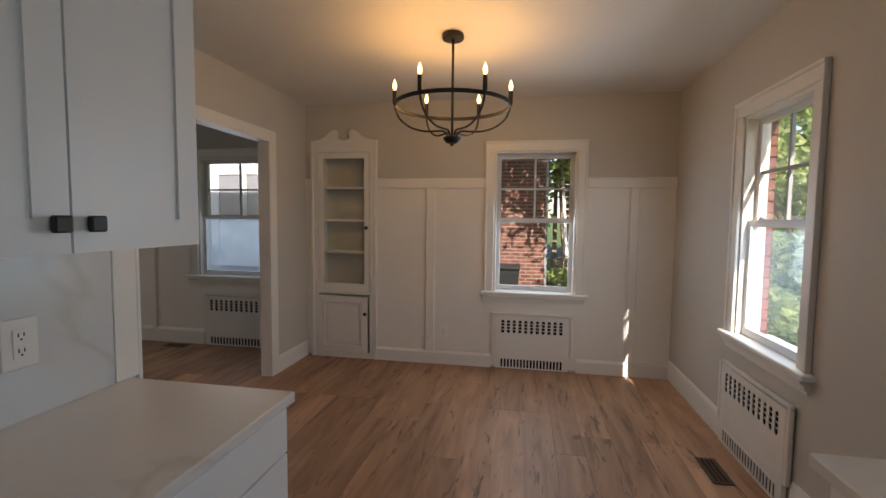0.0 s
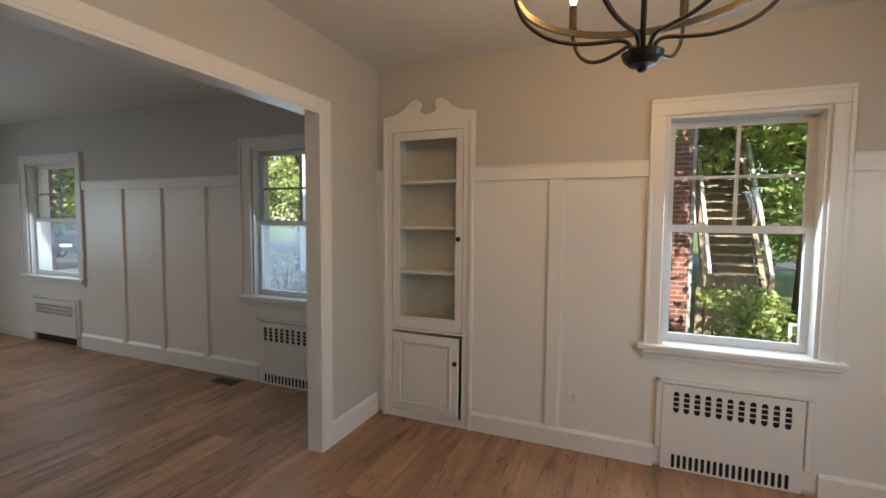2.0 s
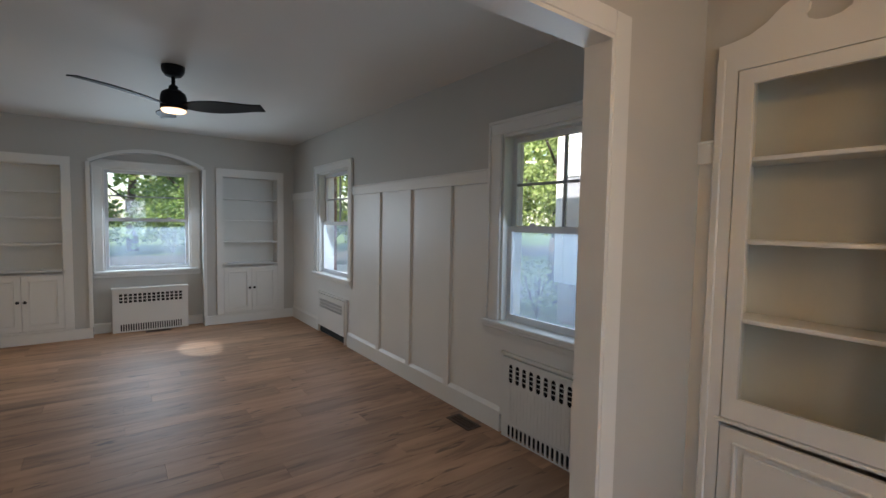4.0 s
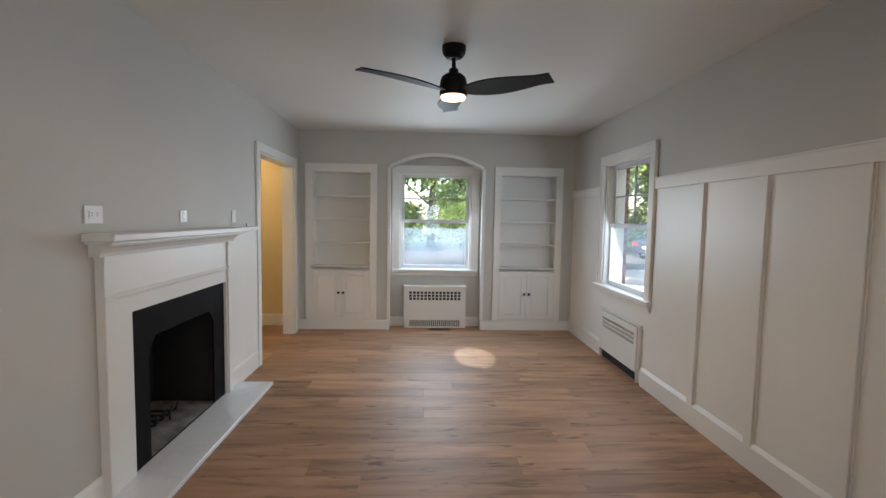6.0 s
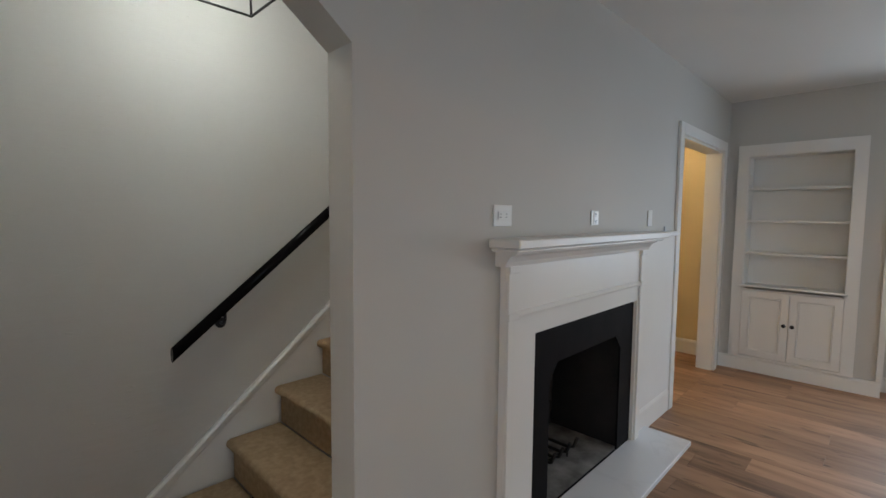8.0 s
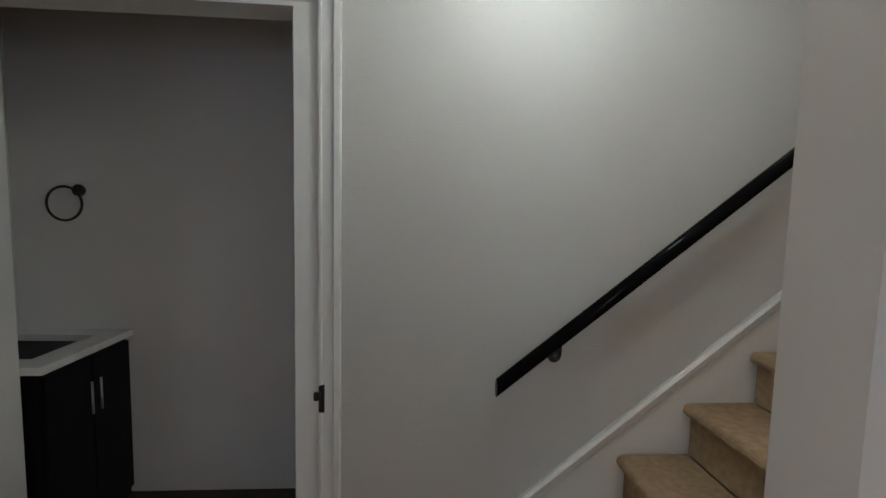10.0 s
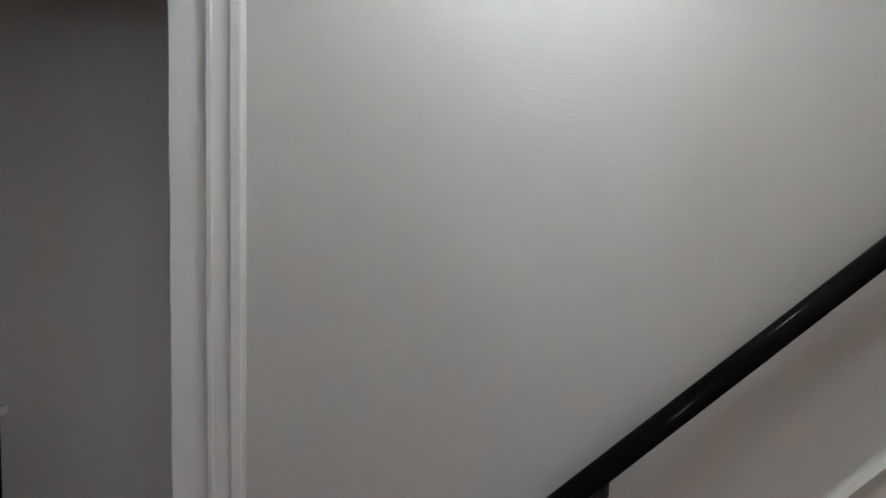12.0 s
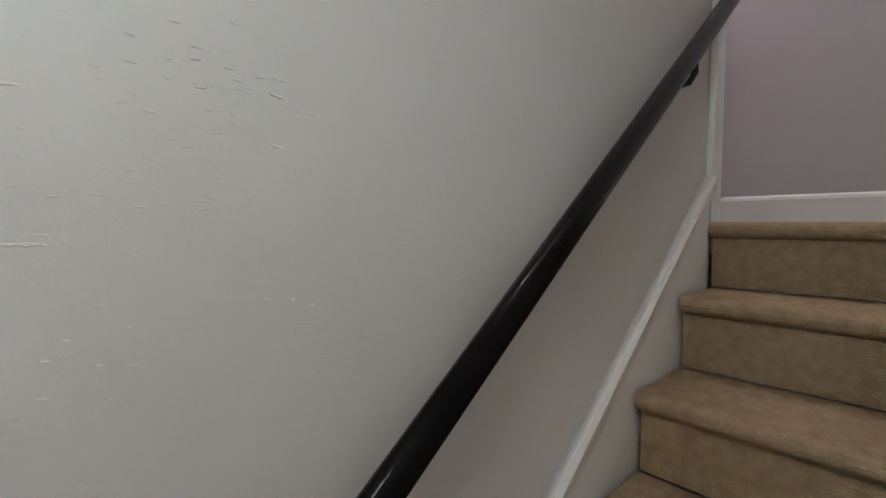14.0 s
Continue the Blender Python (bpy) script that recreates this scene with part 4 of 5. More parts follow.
def fire_grate():
    t = thing("fire_grate", pose(-5.10, 0.66, 0.034), "black wrought iron log grate", "grate")
    for k in range(5):
        x = -0.16 + 0.08 * k
        part("bar", tube(bmesh.new(), [(x, 0.11, 0.13), (x, 0.09, 0.075), (x, 0.05, 0.06), (x, -0.12, 0.06), (x, -0.15, 0.085)], 0.010, 8), BLACK, t)
    part("cross_bar", tube(bmesh.new(), [(-0.2, 0.05, 0.05), (0.2, 0.05, 0.05)], 0.008, 8), BLACK, t)
    part("cross_bar", tube(bmesh.new(), [(-0.2, -0.11, 0.05), (0.2, -0.11, 0.05)], 0.008, 8), BLACK, t)
    for x in (-0.16, 0.16):
        for y in (-0.11, 0.05):
            part("leg", tube(bmesh.new(), [(x, y, 0.05), (x, y, 0.0)], 0.007, 8), BLACK, t)


fire_grate()


# ---- lamps ----
def chandelier():
    t = thing("chandelier", pose(-0.49, 2.765, 0, 0, 0, 9), "black iron ring chandelier with six lit candle bulbs", "chandelier")
    part("canopy", lathe(bmesh.new(), [(0.001, 2.465), (0.06, 2.465), (0.064, 2.470), (0.064, 2.492), (0.060, 2.4995)], 28), BLACK, t)
    part("stem", tube(bmesh.new(), [(0, 0, 2.468), (0, 0, 1.87)], 0.008, 12), BLACK, t)
    part("bowl", lathe(bmesh.new(), [(0.006, 1.838), (0.012, 1.842), (0.013, 1.850), (0.035, 1.856), (0.050, 1.872), (0.056, 1.888), (0.050, 1.890), (0.006, 1.880)], 24), BLACK, t)
    ring = bmesh.new()
    n = 64
    vs = [[ring.verts.new(((0.345 + a) * math.cos(2 * math.pi * k / n), (0.345 + a) * math.sin(2 * math.pi * k / n), 2.075 + b)) for a, b in ((-0.004, -0.011), (0.004, -0.011), (0.004, 0.011), (-0.004, 0.011))] for k in range(n)]
    for k in range(n):
        for i in range(4):
            ring.faces.new((vs[k][i], vs[k][(i + 1) % 4], vs[(k + 1) % n][(i + 1) % 4], vs[(k + 1) % n][i]))
    part("ring", ring, BLACK, t)
    for k in range(6):
        a = math.pi * k / 3
        c, s = math.cos(a), math.sin(a)
        prof = [(0.030, 1.885), (0.034, 1.915), (0.060, 1.928), (0.105, 1.926), (0.18, 1.928), (0.255, 1.950), (0.315, 1.995), (0.342, 2.045), (0.350, 2.085)]
        part("arm", tube(bmesh.new(), curved([(r * c, r * s, z) for r, z in prof], 5), 0.0065, 8), BLACK, t)
        part("candle_sleeve", lathe(bmesh.new(), [(0.008, 2.084), (0.013, 2.088), (0.013, 2.165), (0.010, 2.167)], 14, (0.350 * c, 0.350 * s, 0)), BLACK, t)
        b = part("bulb", lathe(bmesh.new(), [(0.006, 2.168), (0.011, 2.178), (0.014, 2.191), (0.011, 2.208), (0.005, 2.224), (0.001, 2.234)], 14, (0.350 * c, 0.350 * s, 0)), BULB, t, "lit clear candle bulb")
        b.visible_shadow = False


chandelier()


def ceiling_fan():
    t = thing("ceiling_fan", pose(-5.07, 2.59, 0), "matt black three-blade ceiling fan with lit lens", "ceiling fan")
    part("canopy", lathe(bmesh.new(), [(0.034, 2.425), (0.052, 2.431), (0.070, 2.455), (0.075, 2.480), (0.075, 2.4995)], 28), FANBLACK, t)
    part("downrod", tube(bmesh.new(), [(0, 0, 2.43), (0, 0, 2.30)], 0.013, 12), FANBLACK, t)
    part("motor", lathe(bmesh.new(), [(0.022, 2.366), (0.029, 2.360), (0.031, 2.334), (0.052, 2.330), (0.074, 2.312), (0.083, 2.288), (0.086, 2.256), (0.085, 2.200), (0.079, 2.196)], 32), FANBLACK, t)
    l = part("light_lens", lathe(bmesh.new(), [(0.079, 2.1955), (0.079, 2.188), (0.070, 2.178), (0.040, 2.172), (0.001, 2.171)], 32), FANLIGHT, t, "lit opal light lens")
    l.visible_shadow = False
    for k, yaw in enumerate((-62, 58, 178)):
        bm = bmesh.new()
        rows = []
        for i in range(13):
            u = i / 12
            r = 0.06 + 0.56 * u
            w = 0.028 + 0.052 * math.sin(math.pi * min(u * 1.15, 1.0) ** 0.8) + 0.030 * u
            z = 2.223 + (0.004 if k == 1 else 0.030) * math.sin(u * math.pi * 0.5)
            tw = radians(-14 + 5 * u)
            row = []
            for s in (-1, -0.33, 0.33, 1):
                row.append((r, s * w * math.cos(tw) + 0.012 * math.sin(u * 3), z + s * w * math.sin(tw)))
            rows.append(row)
        up = [[bm.verts.new((x, y, z + 0.004)) for x, y, z in row] for row in rows]
        lo = [[bm.verts.new((x, y, z - 0.004)) for x, y, z in row] for row in rows]
        for a, b in zip(range(12), range(1, 13)):
            for j in range(3):
                bm.faces.new((up[a][j], up[a][j + 1], up[b][j + 1], up[b][j]))
                bm.faces.new((lo[a][j], lo[b][j], lo[b][j + 1], lo[a][j + 1]))
            bm.faces.new((up[a][0], up[b][0], lo[b][0], lo[a][0]))
            bm.faces.new((up[a][3], lo[a][3], lo[b][3], up[b][3]))
        bm.faces.new(up[0] + lo[0][::-1])
        bm.faces.new(up[12] + lo[12][::-1])
        blade = part("blade", bm, FANBLACK, t)
        blade.rotation_euler = (0, 0, radians(yaw))


ceiling_fan()


def stair_lantern():
    t = thing("lantern_light", pose(-3.58, 0.28, 0), "black wire-frame ceiling lantern with lit frosted panel", "ceiling light")
    part("base_plate", boxes((-0.13, -0.13, 2.47, 0.13, 0.13, 2.4995), bevel=0.004), BLACK, t)
    g = part("diffuser", lathe(bmesh.new(), [(0.09, 2.469), (0.10, 2.44), (0.095, 2.40), (0.001, 2.385)], 28), STAIRBULB, t, "lit frosted glass diffuser")
    g.visible_shadow = False
    h = 0.135
    for x, y in ((-h, -h), (h, -h), (h, h), (-h, h)):
        part("corner_rod", tube(bmesh.new(), [(x * 0.9, y * 0.9, 2.475), (x, y, 2.19)], 0.005, 8), BLACK, t)
    for p, q in (((-h, -h), (h, -h)), ((h, -h), (h, h)), ((h, h), (-h, h)), ((-h, h), (-h, -h))):
        part("bottom_rod", tube(bmesh.new(), [(*p, 2.19), (*q, 2.19)], 0.005, 8), BLACK, t)


stair_lantern()


# ---- stairs ----
RISE, GOING, NOSE2 = 0.195, 0.241, -3.699
LANDING_Z = RISE * 9 - 0.037
WS = -0.241


def staircase():
    t = thing("staircase", pose(0, 0, 0), "beige carpeted staircase with white skirting board", "staircase")
    for k in range(1, 10):
        xn, z = NOSE2 - GOING * (k - 2), RISE * k - 0.037
        back = xn - GOING if k < 9 else -6.30
        prof = [(back - (0.03 if k < 9 else 0), z)]
        prof += [(xn - 0.025 + 0.022 * math.sin(a), z - 0.022 + 0.022 * math.cos(a)) for a in (0, 0.5, 1.0, 1.57, 2.1, 2.7)]
        prof += [(xn - 0.036, z - 0.046), (xn - 0.036, z - RISE + 0.002 if k > 1 else 0.001), (back - (0.03 if k < 9 else 0), z - RISE + 0.002 if k > 1 else 0.001)]
        bm = bmesh.new()
        y0, y1 = (WS + 0.026, 0.739) if k < 9 else (-1.399, 0.739)
        if k == 9:
            bm2 = boxes((-6.299, -1.399, z - 0.12, -5.47, WS - 0.13, z))
            part("landing", bm2, CARPET, t, "beige carpeted landing")
            y0 = WS + 0.016
        a = [bm.verts.new((x, y0, zz)) for x, zz in prof]
        b = [bm.verts.new((x, y1, zz)) for x, zz in prof]
        n = len(prof)
        for i in range(n):
            bm.faces.new((a[i], a[(i + 1) % n], b[(i + 1) % n], b[i]))
        bm.faces.new(a), bm.faces.new(b)
        part("step", bm, CARPET, t)
    # skirting board on the wall, with a moulded top edge
    sl = 0.82
    za = 0.828 - 0.538
    x0, x1 = -3.30, -5.39
    zt = lambda x: za + (-3.481 - x) * sl
    bm = bmesh.new()
    pts = [(x0, 0.0), (x0, zt(x0)), (x1, zt(x1)), (x1, zt(x1) - 0.42), (x0 - 0.25, 0.0)]
    a = [bm.verts.new((x, WS + 0.001, z)) for x, z in pts]
    b = [bm.verts.new((x, WS + 0.013, z)) for x, z in pts]
    for i in range(5):
        bm.faces.new((a[i], a[(i + 1) % 5], b[(i + 1) % 5], b[i]))
    bm.faces.new(a), bm.faces.new(b)
    part("skirting_board", bm, TRIM, t)
    d = Vector((x1 - x0, 0, zt(x1) - zt(x0))).normalized()
    up = Vector((-d.z, 0, d.x)) if d.x > 0 else Vector((d.z, 0, -d.x))
    bm = bmesh.new()
    out = [(0.001, -0.062), (0.0155, -0.062), (0.0165, -0.052), (0.0165, -0.044), (0.023, -0.034), (0.028, -0.012), (0.020, 0.0)]
    out.append((0.001, 0.0))
    p0, p1 = Vector((x0, WS, zt(x0))), Vector((x1, WS, zt(x1)))
    a = [bm.verts.new(p0 + Vector((0, u, 0)) + up * v) for u, v in out]
    b = [bm.verts.new(p1 + Vector((0, u, 0)) + up * v) for u, v in out]
    for i in range(8):
        bm.faces.new((a[i], a[(i + 1) % 8], b[(i + 1) % 8], b[i]))
    bm.faces.new(a), bm.faces.new(b)
    part("cap_moulding", bm, TRIM, t)
    bm = bmesh.new()
    pts = [(-3.692, 0.0), (-3.692, 0.525), (-3.44, 0.321), (-3.44, 0.0)]
    a = [bm.verts.new((x, 0.7395, z)) for x, z in pts]
    b = [bm.verts.new((x, 0.860, z)) for x, z in pts]
    for i in range(4):
        bm.faces.new((a[i], a[(i + 1) % 4], b[(i + 1) % 4], b[i]))
    bm.faces.new(a), bm.faces.new(b)
    bmesh.ops.bevel(bm, geom=list(bm.edges), offset=0.004, segments=1, affect="EDGES")
    part("side_string", bm, TRIM, t, "white sloping board beside the lowest steps")
    part("corner_board", boxes((-5.452, WS + 0.001, 1.83, -5.390, WS + 0.020, 3.6), (-5.47, WS - 0.125, LANDING_Z, -5.4505, WS + 0.020, 3.6), bevel=0.003), TRIM, t)


staircase()


def handrail():
    t = thing("handrail", pose(0, 0, 0), "black painted wooden handrail on brackets", "handrail")
    y, sl = WS + 0.062, 0.81
    x0, x1 = -3.481, -5.42
    z = lambda x: 0.819 + (-3.481 - x) * sl
    bm = bmesh.new()
    d = Vector((-1, 0, sl)).normalized()
    up = Vector((sl, 0, 1)).normalized()
    ring = [(0.024 * math.cos(a) * 0.85, 0.0258 * math.sin(a)) for a in [2 * math.pi * k / 20 for k in range(20)]]
    a = [bm.verts.new(Vector((x0, y + u, z(x0) + v * 1.28))) for u, v in ring]
    b = [bm.verts.new(Vector((x1, y + u, z(x1) + v * 1.28))) for u, v in ring]
    for k in range(20):
        f = bm.faces.new((a[k], a[(k + 1) % 20], b[(k + 1) % 20], b[k]))
        f.smooth = True
    bm.faces.new(a), bm.faces.new(b)
    part("rail", bm, RAILBLACK, t)
    for x in (-3.70, -5.10):
        zz = z(x) + 0.006
        bm = tube(bmesh.new(), [(x, y, zz - 0.03), (x, y, zz - 0.062), (x, y - 0.012, zz - 0.082), (x, WS + 0.006, zz - 0.088)], 0.008, 8)
        lathe_b = lathe(bmesh.new(), [(0.024, 0), (0.024, 0.006), (0.016, 0.010), (0.001, 0.010)], 16)
        bmesh.ops.rotate(lathe_b, verts=lathe_b.verts, cent=(0, 0, 0), matrix=Matrix.Rotation(radians(-90), 3, "X"))
        bmesh.ops.translate(lathe_b, verts=lathe_b.verts, vec=(x, WS + 0.001, zz - 0.088))
        br = part("bracket", bm, BLACK, t, "black iron bracket")
        part("rosette", lathe_b, BLACK, br)


handrail()


# ---- outlets, registers and small fittings ----
def outlet(m, w, h, kind_, label):
    """A wall plate; local x along the wall, front at -y."""
    t = thing("wall_outlet" if kind_ != "blank" else "wall_plate", m, label, "outlet")
    part("cover_plate", boxes((-w / 2, -0.006, -h / 2, w / 2, -0.0005, h / 2), bevel=0.002), PLATE, t)
    n = {"duplex": [0], "double": [], "blank": []}[kind_]
    if kind_ == "double":
        part("socket", boxes((-0.034, -0.009, -0.017, 0.034, -0.006, 0.017), bevel=0.001), PLATE, t)
        for x in (-0.018, 0.018):
            for dz in (-0.006, 0.006):
                part("socket_slot", boxes((x - 0.006, -0.0098, dz - 0.0012, x + 0.004, -0.0085, dz + 0.0012)), HOLLOW_SHADE, t)
    for x in n:
        part("socket", boxes((x - 0.017, -0.009, -0.034, x + 0.017, -0.006, 0.034), bevel=0.001), PLATE, t)
        for z in (-0.018, 0.018):
            for dx in (-0.006, 0.006):
                part("socket_slot", boxes((x + dx - 0.0012, -0.0098, z - 0.002, x + dx + 0.0012, -0.0085, z + 0.007)), HOLLOW_SHADE, t)
            part("socket_slot", boxes((x - 0.002, -0.0098, z - 0.010, x + 0.002, -0.0085, z - 0.006)), HOLLOW_SHADE, t)
    return t


outlet(pose(-0.79, 4.223, 0.322), 0.075, 0.118, "duplex", "white duplex outlet on panelling")
outlet(pose(-4.388, 0.868, 1.424, 0, 0, 180), 0.118, 0.084, "double", "white outlet plate above mantel")
outlet(pose(-5.180, 0.868, 1.418, 0, 0, 180), 0.078, 0.075, "duplex", "white outlet above mantel")
outlet(pose(-5.95, 0.868, 1.42, 0, 0, 180), 0.07, 0.10, "blank", "white blank wall plate above mantel")
outlet(pose(-1.1875, 0.868, 1.10, 0, 0, 90), 0.08, 0.118, "duplex", "white duplex outlet on quartz backsplash")
t = thing("mantel_hook", pose(-6.16, 0.912, 1.314), "small dark metal clip on mantel ledge", "hook")
part("clip", boxes((-0.012, -0.02, 0.016, 0.012, -0.012, 0.050), bevel=0.002), STEEL, t)


def floor_register(m, w, l, label):
    t = thing("floor_register", m, label, "floor vent", "floor registers")
    holes = [rect(-w / 2 + 0.018 + (w - 0.036) * c / 3 + 0.004, -l / 2 + 0.02 + (l - 0.04) * r / 14 + 0.003, -w / 2 + 0.018 + (w - 0.036) * (c + 1) / 3 - 0.004, -l / 2 + 0.02 + (l - 0.04) * (r + 1) / 14 - 0.004) for c in range(3) for r in range(14)]
    bm = plate(bmesh.new(), rect(-w / 2, -l / 2, w / 2, l / 2), holes, 0.002, 0.006)
    bmesh.ops.rotate(bm, verts=bm.verts, cent=(0, 0, 0), matrix=Matrix(((1, 0, 0), (0, 0, 1), (0, 1, 0))))
    part("grille", bm, VENT, t)
    # dark slab laid on the floor as the shade of the duct
    part("duct_dark_slab", boxes((-w / 2 + 0.01, -l / 2 + 0.01, 0.0005, w / 2 - 0.01, l / 2 - 0.01, 0.0018)), HOLLOW_SHADE, t)


floor_register(pose(1.03, 2.70, 0), 0.11, 0.27, "brown metal floor register by radiator")
floor_register(pose(-3.72, 4.215, 0, 0, 0, 90), 0.12, 0.25, "brown metal floor register below window")
floor_register(pose(-7.90, 2.65, 0), 0.10, 0.27, "brown metal floor register below alcove radiator")


# ---- kitchen end ----
def base_cabinet(x0, x1, y0, y1, face_x, label):
    """A run of base units; fronts at face_x."""
    t = thing("base_cabinet", pose(0, 0, 0), label, "cabinet")
    part("carcass", boxes((x0, y0, 0.10, x1, y1, 0.884)), CABINET, t)
    part("plinth", boxes((x0 + 0.05 if face_x == x0 else x0, y0, 0, x1 - 0.05 if face_x == x1 else x1, y1 - 0.02, 0.10)), CABINET, t)
    s = 1 if face_x == x1 else -1
    a, b = sorted((face_x, face_x + 0.019 * s))
    ya = y1 - 0.003
    while ya - 0.45 > y0:
        for za, zb in ((0.105, 0.425), (0.431, 0.751), (0.757, 0.878)):
            part("drawer_front", boxes((a, ya - 0.447, za, b, ya, zb), bevel=0.002), CABINET, t)
        ya -= 0.45
    return t


base_cabinet(-1.199, -0.690, -1.5, 1.140, -0.690, "white base cabinet with flat drawer fronts")
t = thing("countertop", pose(0, 0, 0), "white veined quartz countertop on base cabinets", "countertop")
part("slab", boxes((-1.199, -1.5, 0.885, -0.662, 1.166, 0.915), bevel=0.003), QUARTZ, t)
t = thing("backsplash", pose(0, 0, 0), "grey veined quartz backsplash slab", "backsplash")
part("slab", boxes((-1.1995, -1.5, 0.916, -1.188, 1.110, 1.322)), SPLASH, t)
setting("trim_wall_end", boxes((-1.335, 1.191, 0, -1.187, 1.205, CZ), (-1.1995, 1.112, 0.916, -1.186, 1.1905, CZ), bevel=0.002), TRIM, None, "white board on wall end")
base_cabinet(0.600, 1.239, -1.5, 1.055, 0.600, "white base cabinet below window wall")
t = thing("countertop", pose(0, 0, 0), "white quartz countertop by side wall", "countertop")
part("slab", boxes((0.553, -1.5, 0.885, 1.239, 1.080, 0.915), bevel=0.003), QUARTZ, t)


def wall_cabinet(y0, y1, knob_side, label):
    t = thing("wall_cabinet", pose(-0.86, 0, 0, 0, 0, 90), label, "cabinet", "kitchen wall cabinets")
    # local x = world y, local y = -(world x + 0.84)
    part("body", boxes((y0, 0.001, 1.326, y1, 0.335, 2.42)), CABINET, t)
    ym = (y0 + y1) / 2
    x0, x1 = y0 + 0.0015, y1 - 0.0015
    st = 0.062
    bm = plate(bmesh.new(), rect(x0, 1.328, x1, 2.418), [rect(x0 + st, 1.328 + st, x1 - st, 2.418 - st)], -0.020, 0.0)
    box(bm, x0 + st, -0.014, 1.328 + st, x1 - st, -0.001, 2.418 - st)
    d = part("door", bm, CABINET, t)
    kx = x0 + 0.030 if knob_side < 0 else x1 - 0.030
    k = boxes((kx - 0.006, -0.032, 1.374, kx + 0.006, -0.020, 1.388), (kx - 0.016, -0.046, 1.366, kx + 0.016, -0.032, 1.396), bevel=0.003)
    part("knob", k, BLACK, d, "square matt black knob")


wall_cabinet(0.713, 1.030, -1, "white shaker wall cabinet with square black knob")
wall_cabinet(0.394, 0.711, 1, "white shaker wall cabinet with square black knob")
wall_cabinet(0.075, 0.392, -1, "white shaker wall cabinet with square black knob")

# ---- powder room ----
t = thing("vanity", pose(0.03, 0, -0.045), "black bathroom vanity with white stone top", "vanity")
part("body", boxes((-1.84, -0.89, 0.046, -1.301, -0.385, 0.838)), VANITY, t)
for y0, y1, hy in ((-0.885, -0.64, -0.665), (-0.635, -0.39, -0.61)):
    d = part("door", boxes((-1.858, y0, 0.09, -1.841, y1, 0.82), bevel=0.002), VANITY, t)
    part("handle", tube(bmesh.new(), [(-1.872, hy, 0.58), (-1.872, hy, 0.72)], 0.005, 8), STEEL, d, "slim steel handle")
part("top", boxes((-1.87, -0.898, 0.84, -1.76, -0.365, 0.87), (-1.42, -0.898, 0.84, -1.301, -0.365, 0.87), (-1.76, -0.898, 0.84, -1.42, -0.80, 0.87), (-1.76, -0.46, 0.84, -1.42, -0.365, 0.87)), QUARTZ, t, "white stone top")
part("basin", boxes((-1.76, -0.80, 0.79, -1.42, -0.46, 0.80)), PLATE, t, "white sunken basin")
part("backsplash", boxes((-1.315, -0.898, 0.871, -1.3005, -0.365, 0.96), bevel=0.002), QUARTZ, t)
t = thing("towel_ring", pose(-1.625, -0.90, 1.485), "black metal towel ring on dark wall", "towel ring")
bm = lathe(bmesh.new(), [(0.028, 0), (0.028, 0.012), (0.020, 0.018), (0.001, 0.018)], 20)
bmesh.ops.rotate(bm, verts=bm.verts, cent=(0, 0, 0), matrix=Matrix.Rotation(radians(-90), 3, "X"))
part("rosette", bm, BLACK, t)
part("ring", tube(bmesh.new(), [(0.06 + 0.078 * math.cos(a) - 0.01, 0.03, -0.062 + 0.078 * math.sin(a)) for a in [2 * math.pi * k / 32 for k in range(33)]], 0.006, 8), BLACK, t)
part("post", tube(bmesh.new(), [(0, 0.015, 0), (0, 0.034, 0)], 0.009, 10), BLACK, t)
t = thing("wall_mirror", pose(-1.3005, -0.62, 1.5), "frameless mirror with black edge above vanity", "mirror")
part("glass", boxes((-0.012, -0.22, -0.35, -0.004, 0.20, 0.35)), MIRROR, t)
part("frame", boxes((-0.020, -0.232, -0.362, -0.001, -0.22, 0.362), (-0.020, 0.20, -0.362, -0.001, 0.212, 0.362), (-0.020, -0.22, 0.35, -0.001, 0.20, 0.362), (-0.020, -0.22, -0.362, -0.001, 0.20, -0.35)), BLACK, t)


# ---- outdoors ----
GZ = -0.55
bm = bmesh.new()
bmesh.ops.create_grid(bm, x_segments=2, y_segments=2, size=400)
setting("ground", bm, GRASS, pose(0, 0, GZ), "lawn reaching to the horizon")
setting("road", boxes((-40, 24, GZ + 0.004, 30, 31, GZ + 0.02)), ASPHALT, None, "grey asphalt road")
setting("road_2", boxes((-28.5, -60, GZ + 0.024, -20.0, 60, GZ + 0.03)), ASPHALT, None, "grey asphalt road")
setting("driveway", boxes((-20.0, 5.0, GZ + 0.004, -9.5, 13.2, GZ + 0.02)), CONCRETE, None, "pale concrete driveway")


def leaves(bm, c, r, n, size, rng, flat=0.8):
    """Small bent leaf cards spread unevenly through a clump."""
    for _ in range(n):
        d = Vector((rng.gauss(0, 1), rng.gauss(0, 1), rng.gauss(0, 1))).normalized()
        p = Vector(c) + Vector((d.x, d.y, d.z * flat)) * r * (0.45 + 0.55 * rng.random() ** 0.6)
        s = size * (0.6 + 0.8 * rng.random())
        q = Euler((rng.uniform(0, 6.3), rng.uniform(-0.9, 0.9), rng.uniform(0, 6.3))).to_matrix()
        vs = [bm.verts.new(p + q @ Vector(v) * s) for v in ((-0.5, 0, 0), (0, -0.28, 0.10), (0.5, 0, 0), (0, 0.28, 0.10))]
        bm.faces.new(vs)


